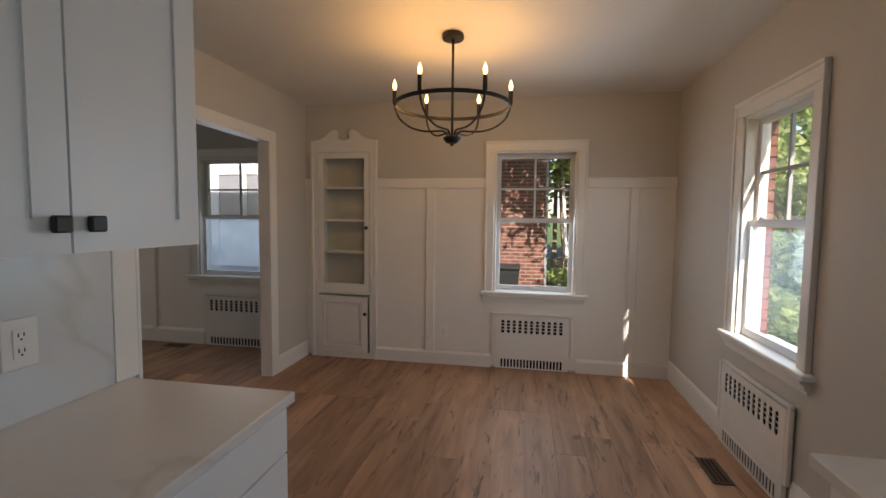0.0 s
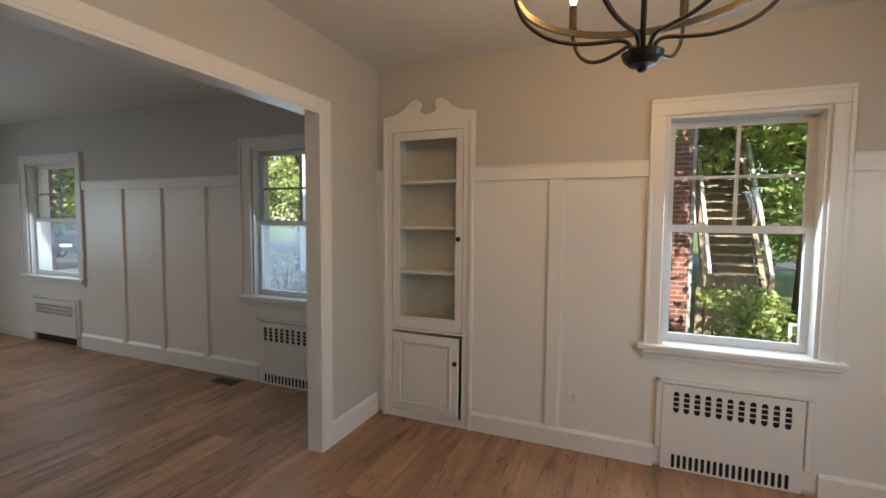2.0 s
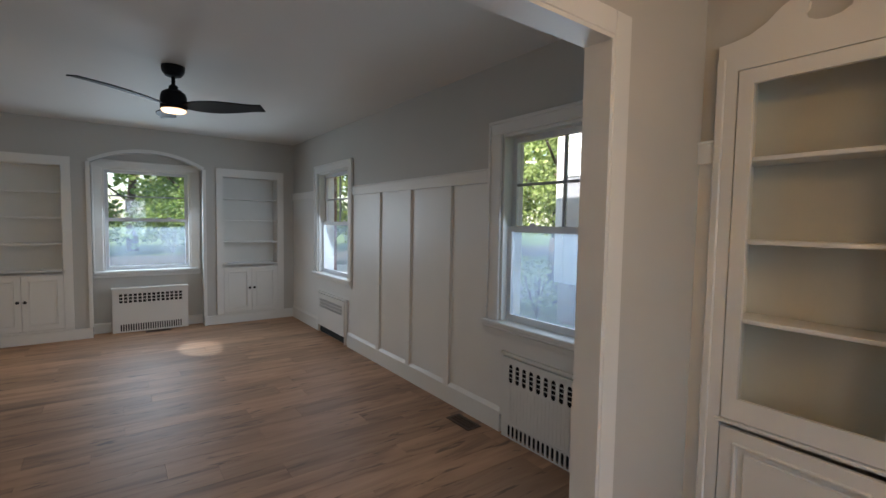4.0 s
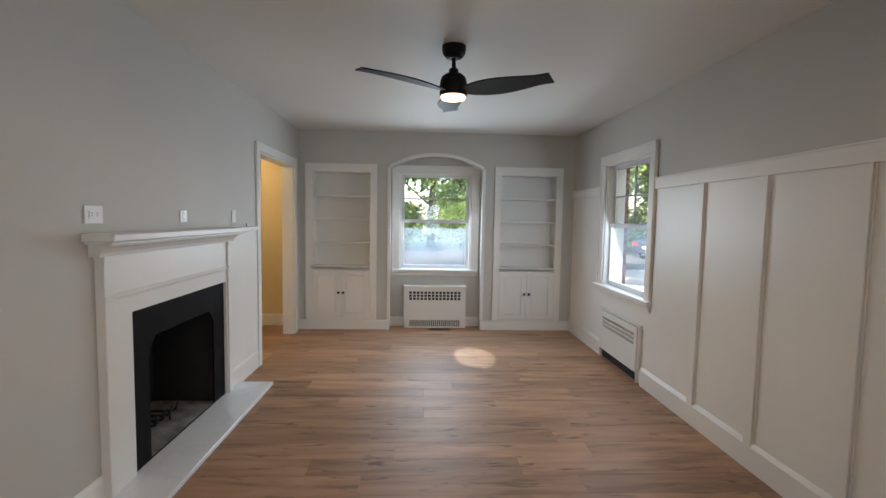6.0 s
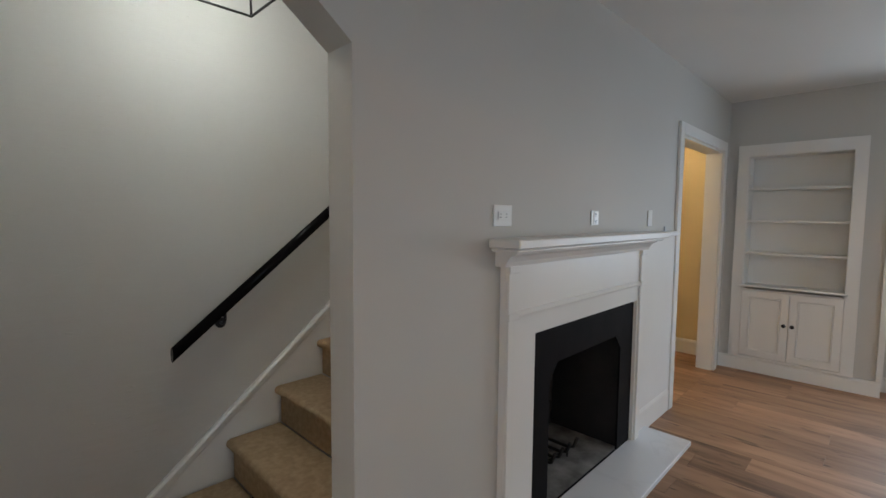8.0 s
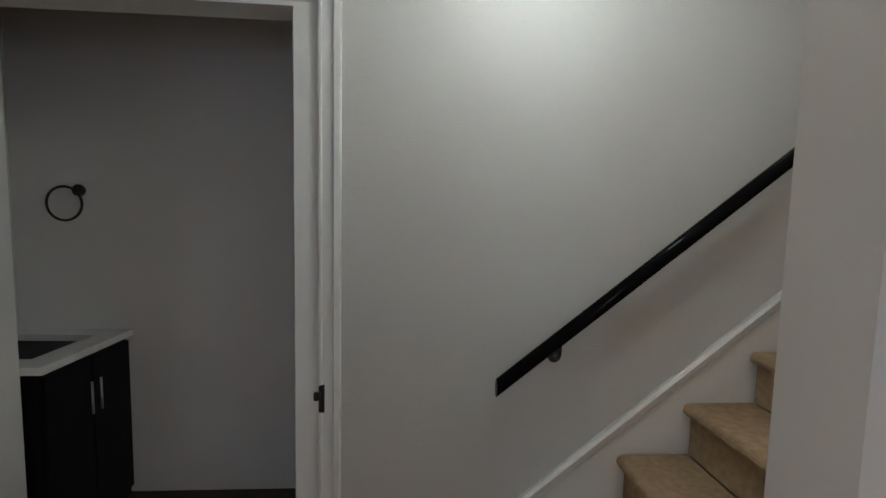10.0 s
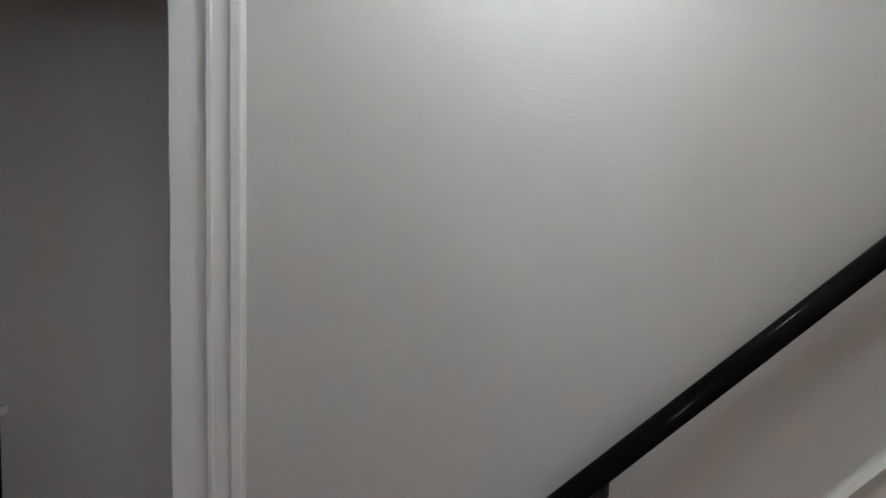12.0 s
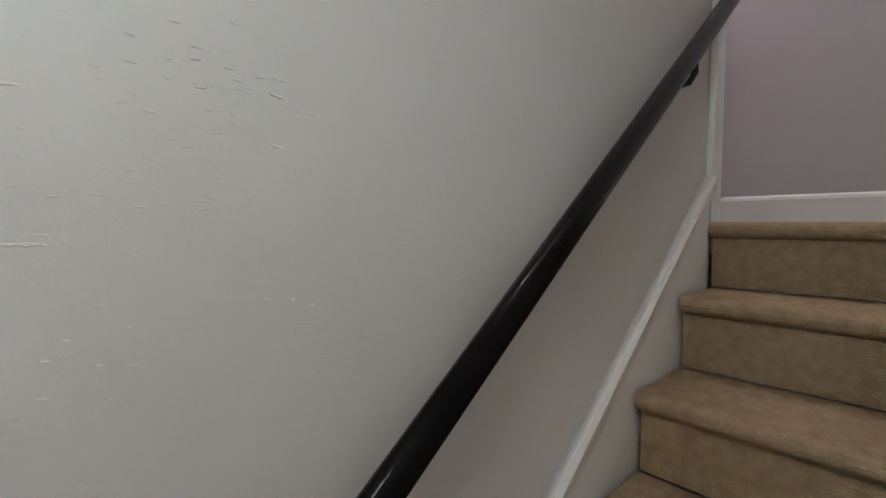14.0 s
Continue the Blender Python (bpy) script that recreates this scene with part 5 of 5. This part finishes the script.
def tree(x, y, height, spread, seed, label, mat=LEAF, n=55, size=0.30, low=0.35, clumps=34):
    rng = random.Random(seed)
    t = thing("tree", pose(x, y, GZ), label, "tree", "garden trees")
    bm = bmesh.new()
    pts = [(0, 0, -0.1), (0.05 * spread, 0, height * 0.25), (0.02 * spread, 0.06 * spread, height * 0.5), (0, 0, height * 0.8)]
    for (a, b), r0 in zip(zip(pts, pts[1:]), (0.17, 0.12, 0.07)):
        tube(bm, [a, b], r0 * height / 7, 8)
    tips = []
    for k in range(9):
        a = rng.uniform(0, 6.28)
        z0 = height * rng.uniform(low, 0.7)
        e = (math.cos(a) * spread * rng.uniform(0.5, 0.9), math.sin(a) * spread * rng.uniform(0.5, 0.9), z0 + height * rng.uniform(0.08, 0.28))
        tube(bm, [(0, 0, z0), (e[0] * 0.5, e[1] * 0.5, (z0 + e[2]) / 2 + 0.1), e], 0.035 * height / 7, 6)
        tips.append(e)
    part("trunk", bm, BARK, t, "rough brown bark")
    bm = bmesh.new()
    for k in range(clumps):
        e = tips[k % len(tips)]
        c = (e[0] + rng.gauss(0, 0.25) * spread, e[1] + rng.gauss(0, 0.25) * spread, min(e[2] + rng.gauss(0, 0.12) * height, height))
        leaves(bm, c, spread * rng.uniform(0.22, 0.42), n, size, rng)
    part("crown", bm, mat, t, "dense green leaves")
    return t


def shrub(x, y, w, h, seed, mat, label, n=500, size=0.13):
    rng = random.Random(seed)
    t = thing("shrub", pose(x, y, GZ), label, "shrub", "garden shrubs")
    bm = bmesh.new()
    for k in range(7):
        a = rng.uniform(0, 6.28)
        tube(bm, [(0, 0, 0), (math.cos(a) * w * 0.3, math.sin(a) * w * 0.3, h * 0.7)], 0.012, 5)
    part("stems", bm, BARK, t)
    bm = bmesh.new()
    for k in range(12):
        c = (rng.gauss(0, 0.3) * w, rng.gauss(0, 0.25) * w, h * rng.uniform(0.3, 0.85))
        leaves(bm, c, w * rng.uniform(0.2, 0.35), n // 12, size, rng, 0.7)
    part("foliage", bm, mat, t)


# unseen upper storey over living room, low roof over dining room, shade the side yard
setting("wall_upper_storey", boxes((-8.35, 4.30, 2.62, -2.3, 4.55, 5.4), (-8.35, -3.2, 2.62, -8.1, 4.30, 5.4), (-2.55, -3.2, 2.62, -2.3, 4.30, 5.4), (-8.1, -3.2, 2.62, -2.55, -2.95, 5.4)), BRICK)
for nm, xa, xb, ze, zr in (("roof", -8.7, -1.95, 5.41, 7.6), ("roof_low", -1.94, 1.66, 2.63, 3.5)):
    bm = bmesh.new()
    rp = [bm.verts.new(p) for p in ((xa, -3.5, ze), (xb, -3.5, ze), (xb, 4.68, ze), (xa, 4.68, ze), (xa, 0.7, zr), (xb, 0.7, zr))]
    for f in ((0, 1, 5, 4), (3, 4, 5, 2), (0, 4, 3), (1, 2, 5), (0, 3, 2, 1)):
        bm.faces.new([rp[i] for i in f])
    setting(nm, bm, ROOF, None, "grey shingle roof, added out of view for its shade")


# brick neighbour behind the dining room
def brick_house():
    t = thing("brick_house", pose(0, 0, GZ), "red brick neighbouring house in dappled tree shade", "house")
    part("wall", boxes((-3.0, 9.0, 0, 0.35, 16, 6.0)), BRICK, t)
    part("corner_board", boxes((0.352, 9.02, 0, 0.40, 9.09, 5.9)), MUNTIN, t, "grey downpipe at the corner")
    r = bmesh.new()
    a = [r.verts.new(p) for p in ((-3.3, 8.7, 5.9), (0.8, 8.7, 5.9), (0.8, 12.5, 8.4), (-3.3, 12.5, 8.4), (-3.3, 16.3, 5.9), (0.8, 16.3, 5.9))]
    r.faces.new((a[0], a[1], a[2], a[3])), r.faces.new((a[3], a[2], a[5], a[4])), r.faces.new((a[0], a[3], a[4])), r.faces.new((a[1], a[5], a[2])), r.faces.new((a[0], a[4], a[5], a[1]))
    part("roof", r, ROOF, t)


brick_house()


def deck_stairs():
    t = thing("deck_stairs", pose(0.15, 0, GZ), "weathered wooden deck with open stairs and railing", "deck")
    n, x0, x1 = 18, 0.90, 1.85
    ya, yb, zb = 11.6, 14.6, 3.55
    for k in range(n):
        u = (k + 0.5) / n
        part("tread", boxes((x0, ya + (yb - ya) * u - 0.14, zb * u - 0.02, x1, ya + (yb - ya) * u + 0.14, zb * u + 0.02)), DECKWOOD, t)
        part("riser", boxes((x0, ya + (yb - ya) * u + 0.10, zb * u - 0.17, x1, ya + (yb - ya) * u + 0.12, zb * u - 0.03)), DECKWOOD, t)
    for x in (x0 - 0.04, x1 + 0.04):
        part("stringer", tube(bmesh.new(), [(x, ya - 0.1, 0), (x, yb, zb)], 0.07, 4), DECKWOOD, t)
        part("hand_rail", tube(bmesh.new(), [(x, ya - 0.05, 0.95), (x, yb, zb + 0.95)], 0.05, 4), SIDING, t, "pale painted stair rail")
        for k in range(3):
            u = k / 2
            part("post", boxes((x - 0.045, ya + (yb - ya) * u - 0.045, zb * u if k else 0, x + 0.045, ya + (yb - ya) * u + 0.045, zb * u + 1.0)), DECKWOOD, t)
    part("platform", boxes((0.70, yb, zb - 0.14, 2.10, yb + 1.6, zb)), DECKWOOD, t)
    for x in (0.76, 2.04):
        part("post", boxes((x - 0.06, yb + 0.05, 0, x + 0.06, yb + 0.17, zb - 0.14)), DECKWOOD, t)
    part("top_rail", boxes((0.70, yb + 1.5, zb + 0.9, 2.10, yb + 1.6, zb + 0.98)), DECKWOOD, t)
    for k in range(11):
        part("baluster", boxes((0.72 + k * 0.131, yb + 1.53, zb, 0.76 + k * 0.131, yb + 1.57, zb + 0.9)), DECKWOOD, t)


deck_stairs()


def picket_fence():
    t = thing("fence", pose(0.50, 9.3, GZ), "short weathered picket fence beside brick wall", "fence")
    for k in range(6):
        part("picket", boxes((k * 0.13, 0, 0.05, k * 0.13 + 0.10, 0.025, 1.15 + 0.04 * (k % 2))), DECKWOOD, t)
    part("rail", boxes((0, 0.026, 0.4, 0.78, 0.06, 0.48), (0, 0.026, 0.9, 0.78, 0.06, 0.98)), DECKWOOD, t)


picket_fence()


def garden_gate():
    t = thing("garden_gate", pose(1.05, 6.9, GZ), "pale metal chain-link garden gate with scroll", "gate")
    part("gate_frame", tube(bmesh.new(), [(0, 0, 0.05), (0, 0, 0.95), (0.9, 0, 0.95), (0.9, 0, 0.05), (0, 0, 0.05)], 0.022, 8), SIDING, t)
    for k in range(14):
        x = k * 0.09 - 0.30
        for s in (1, -1):
            xa, xb = (x, x + 0.45) if s == 1 else (x + 0.45, x)
            za, zb = 0.06, 0.93
            if xa > 0 and xb > 0 and xa < 0.9 and xb < 0.9:
                part("wire", tube(bmesh.new(), [(xa, 0, za), (xb, 0, zb)], 0.004, 4), SIDING, t)
    part("scroll", tube(bmesh.new(), [(0.45 + 0.10 * math.cos(a) * (1 - a / 9), 0, 1.04 + 0.09 * math.sin(a) * (1 - a / 9)) for a in [0.3 * k for k in range(24)]], 0.008, 6), SIDING, t)


garden_gate()


def wheelie_bin():
    t = thing("wheelie_bin", pose(-0.42, 8.35, GZ), "dark plastic wheeled refuse bin by brick wall", "bin")
    bm = bmesh.new()
    lo = [bm.verts.new(p) for p in ((-0.24, -0.26, 0.04), (0.24, -0.26, 0.04), (0.24, 0.22, 0.04), (-0.24, 0.22, 0.04))]
    hi = [bm.verts.new(p) for p in ((-0.30, -0.34, 1.05), (0.30, -0.34, 1.05), (0.30, 0.32, 1.05), (-0.30, 0.32, 1.05))]
    for i in range(4):
        bm.faces.new((lo[i], lo[(i + 1) % 4], hi[(i + 1) % 4], hi[i]))
    bm.faces.new(lo), bm.faces.new(hi)
    part("body", bm, BIN, t)
    part("lid", boxes((-0.32, -0.37, 1.051, 0.32, 0.34, 1.11), bevel=0.02), BIN, t)
    for x in (-0.26, 0.26):
        part("wheel", tube(bmesh.new(), [(x - 0.03, 0.26, 0.1), (x + 0.03, 0.26, 0.1)], 0.1, 14), RUBBER, t)


wheelie_bin()


def white_house():
    """The neighbour seen through the middle living room window."""
    t = thing("white_house", pose(0, 0, GZ), "white clapboard neighbouring house in sun and shade", "house")
    bm = boxes((-7.2, 9.42, 0.81, -3.4, 16, 6.0))
    for k in [k for k in range(34) if not 7 <= k <= 13]:
        z = 0.81 + k * 0.15
        profile_bar(bm, [(0.0, 0.0), (0.022, 0.0), (0.004, 0.149), (0.0, 0.149)], (-3.4, 9.42, z), (-7.2, 9.42, z))
    part("wall", bm, SIDING, t, "white clapboard siding")
    part("foundation", boxes((-7.18, 9.43, 0, -3.42, 15.9, 0.81)), BRICK, t, "red brick foundation")
    part("corner_board", boxes((-7.25, 9.385, 0.81, -7.05, 9.44, 6.0)), SIDING, t)
    for k in range(5):
        x = -7.03 + 0.70 * k
        w = part("window", plate(bmesh.new(), rect(x - 0.03, 1.86, x + 0.63, 2.95), [rect(x, 1.90, x + 0.60, 2.91)], 9.38, 9.419), SIDING, t, "white porch window frame")
        part("pane", boxes((x, 9.405, 1.90, x + 0.60, 9.412, 2.91)), PORCHGLASS, w)
    r = bmesh.new()
    a = [r.verts.new(p) for p in ((-7.5, 9.0, 6.0), (-3.3, 9.0, 6.0), (-3.3, 12.5, 8.4), (-7.5, 12.5, 8.4), (-7.5, 16.3, 6.0), (-3.3, 16.3, 6.0))]
    r.faces.new((a[0], a[1], a[2], a[3])), r.faces.new((a[3], a[2], a[5], a[4])), r.faces.new((a[0], a[3], a[4])), r.faces.new((a[1], a[5], a[2])), r.faces.new((a[0], a[4], a[5], a[1]))
    part("roof", r, ROOF, t)


white_house()


def parked_car(m):
    t = thing("car", m, "dark blue parked car by the road", "car")
    prof = [(-2.2, 0.35), (-2.25, 0.75), (-2.05, 0.95), (-1.55, 1.0), (-1.0, 1.42), (0.35, 1.45), (1.05, 1.0), (1.95, 0.85), (2.2, 0.6), (2.2, 0.35)]
    bm = bmesh.new()
    a = [bm.verts.new((x, -0.85 + 0.12 * (z > 1.1), z)) for x, z in prof]
    b = [bm.verts.new((x, 0.85 - 0.12 * (z > 1.1), z)) for x, z in prof]
    for i in range(len(prof)):
        j = (i + 1) % len(prof)
        bm.faces.new((a[i], a[j], b[j], b[i]))
    bm.faces.new(a), bm.faces.new(b)
    bmesh.ops.bevel(bm, geom=list(bm.edges), offset=0.05, segments=2, affect="EDGES")
    part("body", bm, CARPAINT, t)
    part("rear_window", boxes((-1.40, -0.62, 1.08, -1.12, 0.62, 1.34)), CARGLASS, t)
    for y in (-0.80, 0.76):
        part("side_window", boxes((-0.9, y, 1.06, 0.5, y + 0.04, 1.36)), CARGLASS, t)
    for y in (-0.80, 0.50):
        part("tail_lamp", boxes((-2.27, y, 0.72, -2.18, y + 0.30, 0.86), bevel=0.02), REDLAMP, t, "red tail lamp")
    part("number_plate", boxes((-2.275, -0.22, 0.58, -2.22, 0.22, 0.70)), PLATE, t)
    for x in (-1.4, 1.35):
        for y in (-0.86, 0.66):
            w = part("wheel", tube(bmesh.new(), [(x, y, 0.32), (x, y + 0.2, 0.32)], 0.32, 20), RUBBER, t)
            part("rim", tube(bmesh.new(), [(x, y - 0.005, 0.32), (x, y + 0.205, 0.32)], 0.19, 16), STEEL, w)


parked_car(pose(-25.4, 15.6, GZ + 0.032, 0, 0, 122))

tree(2.9, 6.6, 5.5, 1.3, 11, "leafy garden tree close to house", LEAFLIGHT, n=230, size=0.105, low=0.15, clumps=46)
tree(3.0, 5.0, 4.8, 1.0, 48, "leafy shrub tree beside the window", LEAFLIGHT, n=260, size=0.10, low=0.10, clumps=40)
tree(2.75, 12.2, 9, 2.0, 12, "tall leafy tree beside deck", LEAFLIGHT, n=150, size=0.26, low=0.2, clumps=62)
tree(0.2, 20.0, 11, 3.2, 13, "tall leafy tree behind deck", LEAFLIGHT, n=150, size=0.28, low=0.15, clumps=62)
# two added trees, crowns above the window view, dapple the brick with shade
tree(1.9, 5.4, 5.6, 1.7, 47, "leafy tree added to shade the brick wall", n=80, size=0.14, low=0.62, clumps=44)
tree(-1.0, 6.9, 6.2, 1.9, 14, "leafy tree added to shade the brick wall", n=150, size=0.13, low=0.50, clumps=40)
tree(2.2, 19.4, 9, 2.6, 45, "tall leafy tree behind deck", LEAFLIGHT, n=200, size=0.2, low=0.1, clumps=56)
tree(5.2, 15.6, 9, 2.6, 46, "tall leafy tree behind deck", LEAFLIGHT, n=200, size=0.2, low=0.1, clumps=56)
tree(-8.8, 11.2, 6.5, 1.4, 15, "leafy tree beside white garage", LEAFLIGHT, n=200, size=0.12, low=0.12, clumps=44)
tree(-10.5, 20.5, 10, 3.2, 16, "bright leafy tree by the road", LEAFLIGHT, n=110, size=0.28, low=0.15, clumps=44)
tree(-15.5, 22.0, 11, 3.4, 17, "bright leafy tree by the road", LEAFLIGHT, n=110, size=0.3, low=0.15, clumps=44)
tree(-31.0, 13.0, 11, 3.4, 27, "bright leafy tree across the road", LEAFLIGHT, n=170, size=0.32, low=0.10, clumps=60)
tree(-30.0, 19.0, 11, 3.4, 26, "bright leafy tree across the road", LEAFLIGHT, n=170, size=0.32, low=0.10, clumps=60)
tree(-33.0, 24.0, 13, 4.0, 28, "bright leafy tree across the road", LEAFLIGHT, n=170, size=0.36, low=0.10, clumps=60)
tree(-16.0, 17.0, 9, 2.8, 43, "bright leafy tree by the driveway", LEAFLIGHT, n=150, size=0.26, low=0.15, clumps=56)
tree(-11.5, 15.5, 8, 2.4, 44, "bright leafy tree by the driveway", LEAFLIGHT, n=150, size=0.24, low=0.12, clumps=56)
tree(-20.0, 16.0, 11, 3.4, 18, "bright leafy tree by the road", LEAFLIGHT, n=110, size=0.3, low=0.15, clumps=44)
tree(-16.5, 4.4, 8, 2.6, 19, "leafy street tree opposite the end window", n=300, size=0.15, low=0.2, clumps=62)
tree(-17.5, -0.5, 9, 3.0, 20, "leafy street tree opposite the end window", n=300, size=0.15, low=0.15, clumps=62)
tree(-32.5, 3.0, 12, 4.0, 21, "tall tree across the road", n=150, size=0.4, low=0.1, clumps=62)
tree(-32.5, 8.0, 12, 4.0, 22, "tall tree across the road", n=150, size=0.4, low=0.1, clumps=62)
tree(-32.5, -6.0, 12, 4.0, 23, "tall tree across the road", n=150, size=0.4, low=0.1, clumps=62)
tree(-4.0, 21.0, 12, 3.6, 24, "tall tree behind white garage", n=100, size=0.36, low=0.15, clumps=44)
tree(7.0, 20.0, 12, 4.0, 25, "tall tree beyond the deck", n=100, size=0.36, low=0.1, clumps=44)
shrub(0.95, 7.3, 1.0, 1.30, 31, LEAFLIGHT, "bright green shrub below window", 1700, 0.085)
shrub(1.85, 7.2, 0.9, 1.15, 32, LEAFLIGHT, "bright green shrub below window", 1500, 0.085)
shrub(2.6, 4.4, 1.2, 1.5, 35, LEAFLIGHT, "bright green shrub beside the side wall", 900, 0.11)
shrub(3.3, 5.6, 1.5, 1.9, 36, LEAF, "dense green shrub beside the side wall", 1200, 0.12)
shrub(-8.6, 8.0, 1.3, 1.3, 33, LEAFLIGHT, "bright green shrub on the lawn", 700, 0.13)
shrub(-7.6, 9.3, 1.0, 1.3, 34, LEAFLIGHT, "leafy shrub beside paver path", 600, 0.12)


for k in range(8):
    shrub(-30.2 - 0.3 * (k % 2), -12 + 4.2 * k, 4.2, 3.2, 60 + k, LEAF, "tall dense hedge shrub across the road", 2600, 0.30)


# ---- blemishes of the stair wall ----
def wall_blisters():
    """Raised paint flakes and long creases, mostly lying level, gathered in a few patches."""
    r2 = random.Random(77)
    bm = bmesh.new()

    def ridge(x, z, l, h, d, tilt):
        c, s = math.cos(tilt), math.sin(tilt)
        ring = [(-l, 0.0), (-l * 0.4, h * r2.uniform(0.6, 1.2)), (l * 0.45, h * r2.uniform(0.6, 1.2)), (l, 0.0), (l * 0.4, -h * r2.uniform(0.5, 1)), (-l * 0.5, -h * r2.uniform(0.5, 1))]
        vs = [bm.verts.new((x + u * c - v * s, WS - 0.0005, z + u * s + v * c)) for u, v in ring]
        top = [bm.verts.new((x + u * c * 0.45 + v * s, WS + d, z + u * s * 0.45 - h * 0.3)) for u, v in ((-l, 0), (l, 0))]
        for f in ((0, 1, 6), (1, 2, 7, 6), (2, 3, 7), (3, 4, 7), (4, 5, 6, 7), (5, 0, 6)):
            bm.faces.new([(vs + top)[i] for i in f])

    for cx, cz, sx, sz, n, size in BLISTER_PATCHES:
        for _ in range(n):
            l = size * r2.uniform(0.4, 1.5)
            ridge(cx + r2.gauss(0, sx), cz + r2.gauss(0, sz), l, l * r2.uniform(0.10, 0.28), r2.uniform(0.0005, 0.0013), r2.gauss(0.0, 0.12))
    for k in range(14):
        u = k / 13
        ridge(-2.99 - 0.27 * u, 1.135 + 0.10 * u + r2.gauss(0, 0.001), 0.016, 0.0012, 0.0008, -0.36)
    for k in range(5):
        ridge(-2.965 - 0.017 * k, 1.422 - 0.003 * k + r2.gauss(0, 0.0015), 0.012, 0.003, 0.0014, 0.15)
    w = part("paint_blister", bm, STAIRWALL, bpy.data.objects["wall_stair"], "raised flakes in the wall paint")
    w.matrix_parent_inverse = bpy.data.objects["wall_stair"].matrix_world.inverted()
    tagged(w, "raised flakes in the wall paint", kind="stuff")


BLISTER_PATCHES = [(-3.43, 1.36, 0.07, 0.12, 42, 0.0065), (-3.10, 1.47, 0.12, 0.12, 16, 0.007), (-3.75, 1.45, 0.12, 0.12, 8, 0.005),
                   (-4.02, 1.78, 0.05, 0.07, 42, 0.0065), (-3.94, 1.60, 0.05, 0.10, 40, 0.0055), (-4.20, 1.68, 0.12, 0.10, 26, 0.005),
                   (-4.02, 1.77, 0.07, 0.06, 26, 0.0075)]
wall_blisters()


# ---- floor planks ----
floor_thing = bpy.data.objects["floor"]
PW, PL = 0.182, 1.22
rng = random.Random(5)


def plank_mesh(w, l):
    bm = bmesh.new()
    g, c = 0.0002, 0.0007
    x, y = w / 2 - g, l / 2 - g
    lo = [bm.verts.new((sx * x, sy * y, -0.007)) for sx, sy in ((-1, -1), (1, -1), (1, 1), (-1, 1))]
    mid = [bm.verts.new((sx * x, sy * y, -0.0016)) for sx, sy in ((-1, -1), (1, -1), (1, 1), (-1, 1))]
    hi = [bm.verts.new((sx * (x - c), sy * (y - c), 0.0)) for sx, sy in ((-1, -1), (1, -1), (1, 1), (-1, 1))]
    for a, b in ((lo, mid), (mid, hi)):
        for i in range(4):
            bm.faces.new((a[i], a[(i + 1) % 4], b[(i + 1) % 4], b[i]))
    bm.faces.new(hi)
    me = bpy.data.meshes.new("plank")
    bm.to_mesh(me)
    bm.free()
    me.materials.append(PLANK)
    return me


FULL = plank_mesh(PW, PL)


def lay(x0, x1, y0, y1):
    """Lays staggered planks that run along y over a stretch of floor."""
    x = x0
    while x < x1 - 0.01:
        w = min(PW, x1 - x)
        y = y0 - rng.choice((0.0, 0.31, 0.62, 0.87, 1.05))
        while y < y1 - 0.01:
            a, b = max(y, y0), min(y + PL, y1)
            if b - a > 0.03:
                me = FULL if (b - a > PL - 1e-4 and w > PW - 1e-4) else plank_mesh(w, b - a)
                ob = new("plank", me)
                ob.location = (x + w / 2, (a + b) / 2, 0)
                ob.parent = floor_thing
            y += PL
        x += PW


lay(-7.90, -2.20, 0.867, 4.35)
lay(-2.20, 1.24, 1.15, 4.23)
lay(-1.20, 1.24, -1.0, 1.15)
lay(-3.70, -1.62, -0.24, 0.867)
lay(-8.09, -6.43, -0.3, 0.867)
lay(-8.10, -7.90, 2.0, 3.17)
